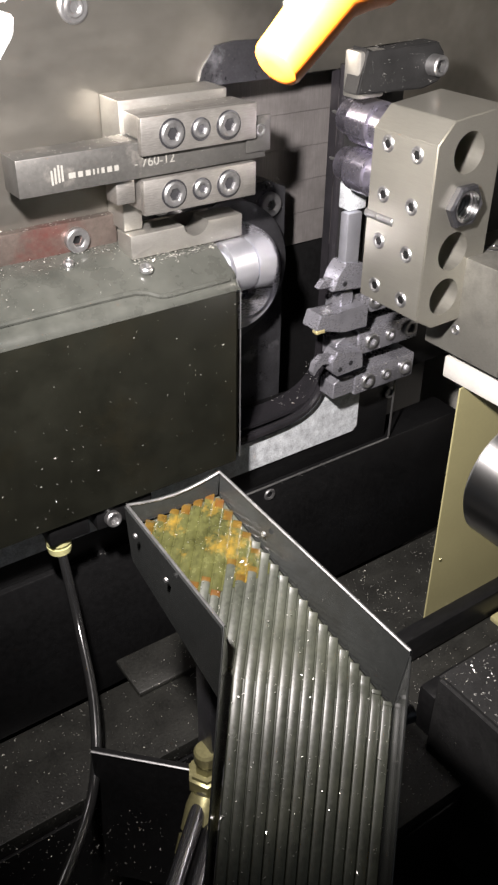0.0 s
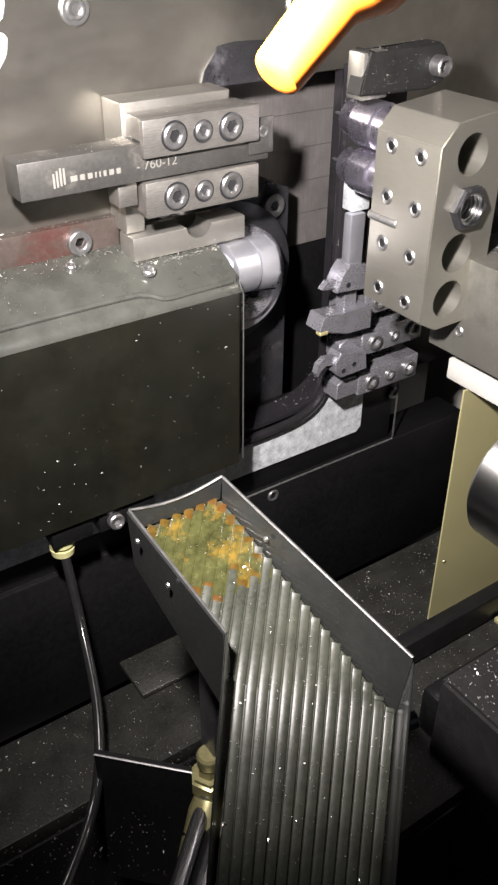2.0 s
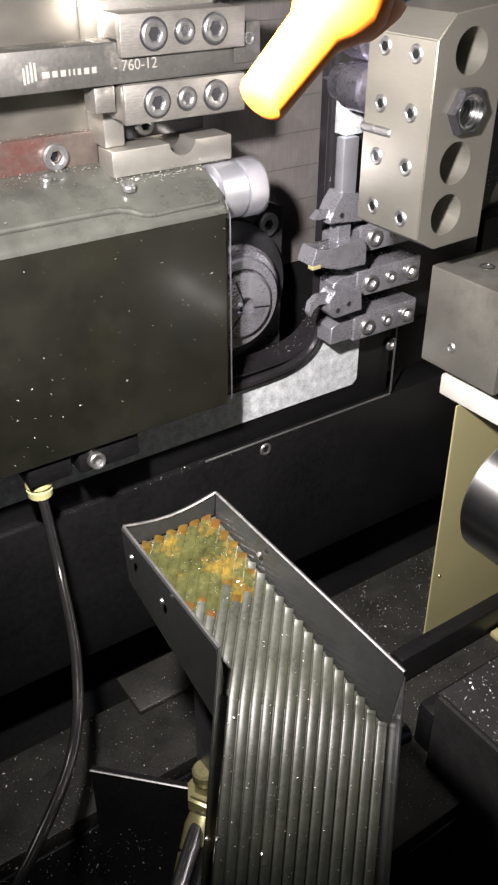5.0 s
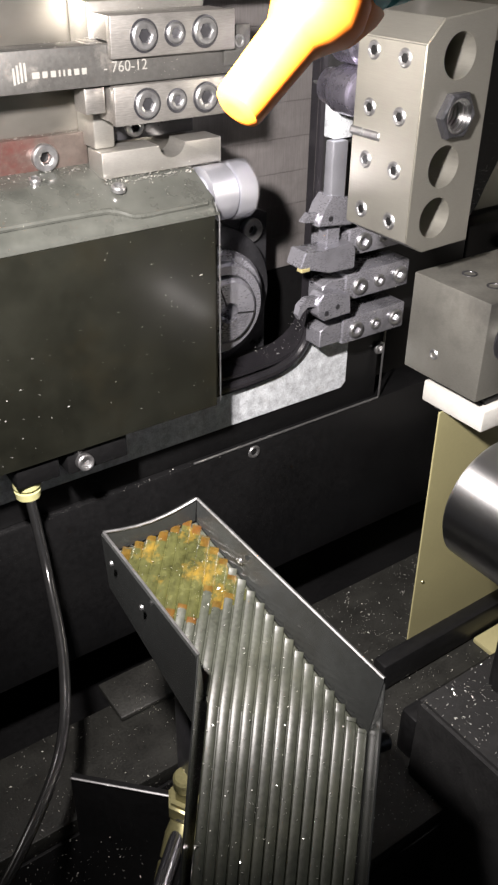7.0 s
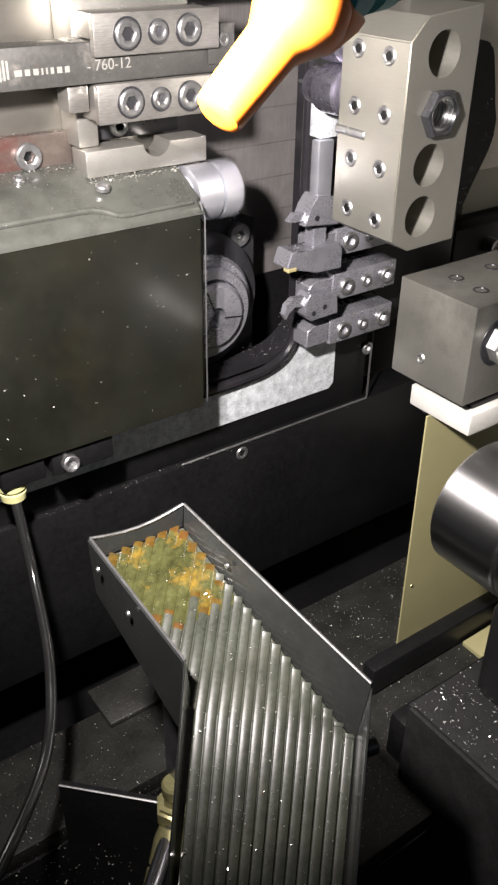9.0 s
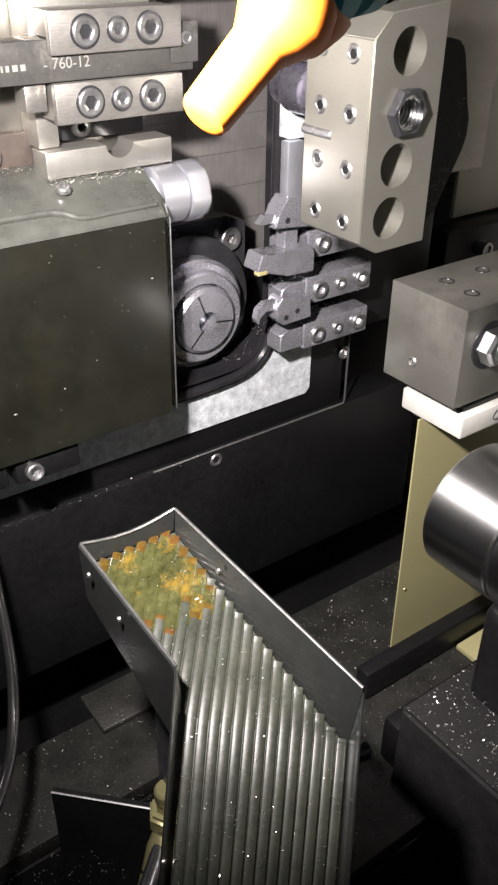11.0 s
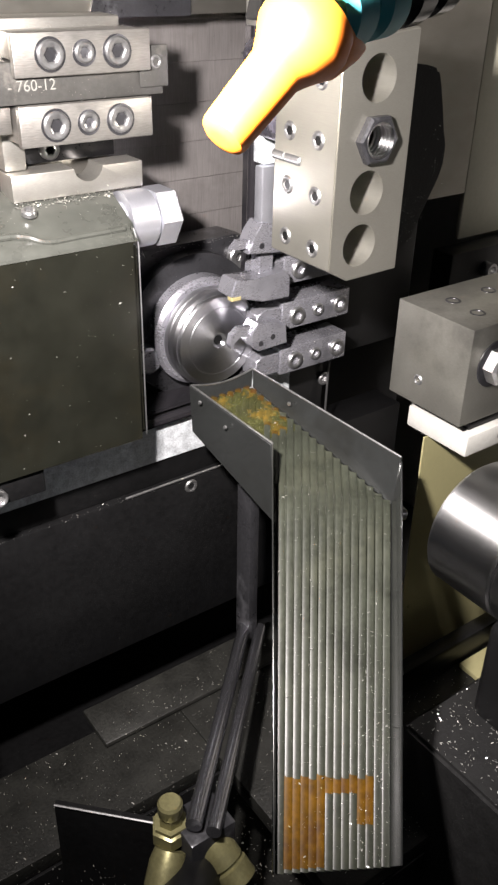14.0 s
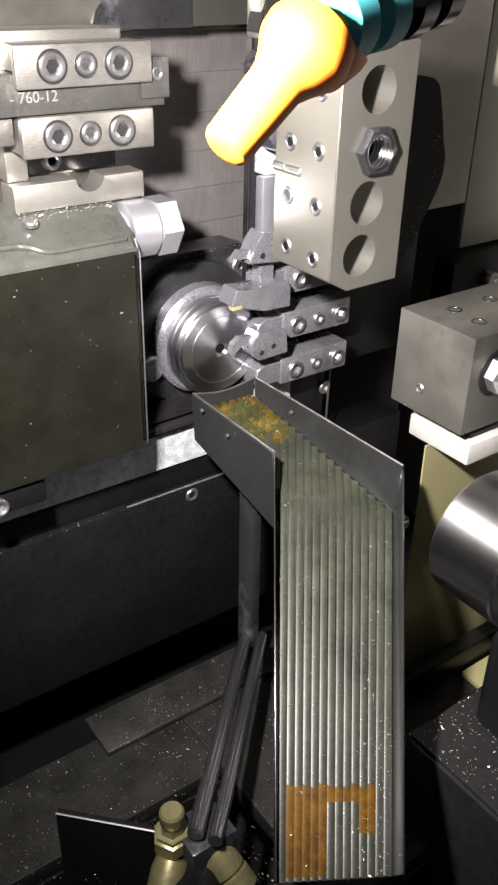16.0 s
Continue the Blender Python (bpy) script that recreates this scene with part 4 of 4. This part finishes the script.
# ---- pan, ledges and enclosure ----
def pan():
    t = thing("chip_pan", (150, 200, -292), "black chip pan floor strewn with fine bright chips", "floor", kind="structure")
    part("floor", B((140, 120, -300), (420, 238, -292), 0.5), PAN, t)
    part("trough_floor", B((-250, 238.5, -372), (420, 420, -362), 0.5), BLACK, t)
    part("left_floor", B((-250, 196, -300), (139.8, 238, -292), 0.5), PAN, t)
    part("sump_floor", B((-400, -400, -372), (420, 230, -362), 0.5), PAN, t)
    part("step_face", B((140, 119.3, -361.8), (420, 123, -300.3), 0.3), BLACK, t)
    part("left_step_face", B((-250, 195, -361.8), (139.8, 199, -300.3), 0.3), BLACK, t)
    part("ledge", B((103, 226.5, -291.8), (205, 249, -289), 1), PAN, t)
    r = thing("chip_box", (220, 115, -300), "black sloping box strewn with bright chips", "machine casting")
    bm = prism(bmesh.new(), [(186, 141, -250), (245, 141, -250), (300, 141, -270), (300, 141, -340), (186, 141, -340)], (0, -90, 0))
    bmesh.ops.bevel(bm, geom=bm.edges[:], offset=1.5, segments=2, affect="EDGES")
    part("casting", bm, CAST, r)
    rnd = random.Random(12)
    bm = bmesh.new()
    for k in range(1500):
        x = rnd.uniform(187, 299)
        z = -249.6 if x < 245 else -249.6 - (x - 245) * 20 / 55
        flake(bm, (x, rnd.uniform(55, 140), z), rnd.uniform(0.15, 0.6), rnd)
    tagged(part("chip_scatter", bm, CHIP, r, "tiny bright chips", smooth=False), kind="stuff")
    s = thing("slot_frame", (245, 160, -292), "black slotted frame round a cream opening", "machine casting")
    part("back_bar", B((205, 176, -291.8), (330, 184, -276), 2), BLACK, s)
    part("front_bar", B((190, 143, -291.8), (330, 152, -268), 2), BLACK, s)
    part("cream_floor", B((262, 153, -291.8), (325, 175, -289), 0.4), YELLOW, s)


def enclosure():
    t = thing("enclosure", (100, 0, -300), "dark painted sheet-metal machine enclosure", "enclosure", kind="structure")
    # walls and roof out of view, added to contain and bounce the lamp light
    part("wall_rear", B((-400, 420, -380), (420, 430, 400), 0), DARK, t)
    part("wall_right", B((420.5, -400, -380), (430, 430, 400), 0), DARK, t)
    part("wall_left", B((-410, -400, -380), (-400.5, 430, 400), 0), DARK, t)
    part("wall_front_lower", B((-410, -410, -380), (430, -400.5, -120), 0), DARK, t)
    part("wall_front_upper", B((-410, -410, 250), (430, -400.5, 400), 0), DARK, t)
    part("roof", B((-410, -410, 400.5), (430, 430, 410), 0), DARK, t)
    part("rear_panel", B((150, 326, -330), (360, 330, 60), 0.4), BLACK, t)
    p = thing("cream_side_panel", (380, 300, -100), "cream painted enclosure panel with a folded edge", "panel", kind="structure")
    part("sheet", B((365, 300, -135), (419, 303, 100), 0.6), CREAM, p)
    part("lower_frame", B((345, 285, -200), (419, 299.5, -136), 1.5), BLACK, p)
    part("pipe_stub", lathe(bmesh.new(), (372, 285, -148), (0, -1, 0), ((0, 4), (6, 4), (6, 2.5), (5, 2.4)), 20), SCREW, p)


def loose_chips():
    """Fine turnings lying on the pan, the guard and the chute."""
    rnd = random.Random(4)
    t = thing("metal_chips", (150, 200, -291), "scattered bright metal chips on the black pan", "metal chips", kind="stuff")
    bm = bmesh.new()
    for k in range(7000):
        x, y = rnd.uniform(-60, 330), rnd.uniform(125, 237)
        if rnd.random() > noise.noise(Vector((x * 0.03, y * 0.03, 0))) * 0.9 + 0.55:
            continue
        z = -288.9 if 103 < x < 205 and y > 226.5 else -291.7
        s = rnd.uniform(0.12, 0.36) * (2.4 if rnd.random() < 0.07 else 1)
        a = rnd.uniform(0, 6.3)
        c, d = math.cos(a) * s, math.sin(a) * s
        vs = [bm.verts.new((x + c, y + d, z)), bm.verts.new((x - d * 0.4, y + c * 0.4, z + 0.3)), bm.verts.new((x - c, y - d, z + 0.1)), bm.verts.new((x + d * 0.3, y - c * 0.3, z + 0.5))]
        bm.faces.new(vs[:3]), bm.faces.new((vs[0], vs[2], vs[3]))
    part("chip_scatter", bm, CHIP, t, smooth=False)


enclosure()
pan()
way_cover()
slide_plate()
back_wall()
guard()
cable()
tool_base()
tool_clamp("tool_clamp", -77.2, -64.8, "grey steel clamp bar with three socket screws above the tool")
tool_clamp("tool_clamp", -97.3, -85.1, "grey steel clamp bar with three socket screws below the tool")
turning_tool()
red_plate()
collet_nut()
drill_block()
block_carrier()
for height in (-157.5, -178, -199):
    lower_tool(height)
small_tool("grooving_tool", "dark faceted grooving tool head", [(220.5, -145), (224, -138), (227, -133.5), (237, -135.5), (239, -139), (239, -147)], 256, 9, [(227, -142.6)],
          hook=[(214, -142.5), (217, -139.5), (222, -140), (222, -143), (217, -143)])
small_tool("spacer_post", "dark post between the lower tools", [(229, -159), (229, -148), (236, -148), (236, -159)], 260, 6, [])
small_tool("insert_tool", "dark turning tool head with a yellow insert", [(212.6, -161), (215, -154.5), (224, -156), (239, -154.5), (242, -158), (242, -166.5), (229, -166)], 256, 10, [],
          insert=((213, 255.7, -162.8), (217.5, 259, -161.2)))
small_tool("boring_tool", "dark boring tool head with two pins and a hooked tip", [(223, -179), (226, -174.8), (241, -178), (242, -187), (227, -187.5), (223.5, -184)], 256, 8, [(228, -184), (234, -182.3)],
          hook=[(213.5, -182), (214.5, -178), (218, -175.5), (224, -176), (224, -180.5), (219, -179.5), (216, -181.5), (214.5, -184)])
main_spindle()
PART_MADE = workpiece()
rear_block()
sub_spindle()
cream_plate()
nozzle()
lamp_head()
CHUTE = chute()
air_cylinder()
cylinder_bracket()
loose_chips()


def motions():
    gang = [(0.0, 0, 0), (4.0, 0, 0), (4.2, 0, 0), (4.4, -6.5, 0.2), (4.5, -11.4, 2.8), (4.7, -8, 27.0), (5.0, -3, 38.0), (5.6, -0.5, 38.8), (7.0, -0.3, 38.8), (7.5, -0.1, 39.2), (8.0, -0.1, 39.9), (8.5, -0.3, 40.5),
            (9.2, -1.5, 41.2), (10.2, -9.5, 43.0), (10.8, -11.2, 43.4), (11.1, -11.2, 43.3), (11.25, -11.5, 36), (11.5, -11.8, 5.3), (11.65, -14, 3), (12.0, -28, 2.9), (12.3, -28, 2.9), (12.5, -17.7, 6.8), (12.75, -20, 25), (13.0, -26.3, 43.2), (13.5, -27.7, 43.3), (14.0, -28.1, 43.5), (16.0, -28.7, 43.3)]
    for t in SLIDING:
        base = Vector(t["base"])
        walk(t, [(s, pose(*((base + Vector((dx, 0, dz))) * M + LIFT))) for s, dx, dz in gang])
    base = Vector(CHUTE["base"])
    ref, turn, shift = Vector((110, 130, -165)), Vector((-4.76, 3.21, 3.56)), Vector((85.36, 77.27, 2.45))
    rows = []
    for s, k in ((0, 0), (13.0, 0), (13.1, 0.12), (13.2, 0.33), (13.3, 0.48), (13.4, 0.66), (13.5, 0.85), (13.6, 0.97), (13.8, 1), (16, 1)):
        rot = Matrix.Rotation(radians(turn.length * k), 4, turn.normalized())
        m = Matrix.Translation((ref + shift * k) * M + LIFT) @ rot @ Matrix.Translation((base - ref) * M)
        rows.append((s, m))
    walk(CHUTE, rows)
    nb = Vector(NUT["base"])
    mid = Vector((182, 266, -127)) - nb
    spin = []
    for k in range(584):
        turn_x = Matrix.Rotation(radians(80.0 * k), 4, "X")
        spin.append((0.02 * k, Matrix.Translation(mid * M) @ turn_x @ Matrix.Translation(-mid * M)))
    rest = Matrix.Translation(mid * M) @ Matrix.Rotation(radians(80.0 * 583 + 40), 4, "X") @ Matrix.Translation(-mid * M)
    walk(NUT, spin + [(11.72, rest), (16.0, rest)])
    wb = Vector(PART_MADE["base"])
    walk(PART_MADE, [(s, pose(*((wb + Vector((0, dy, 0))) * M + LIFT), 0, a, 0)) for s, dy, a in ((0, 16, 0), (11.2, 16, 0), (11.6, 2, 40), (11.8, -2.6, 60), (12.6, -2.6, 75), (16, -2.6, 150))])


motions()
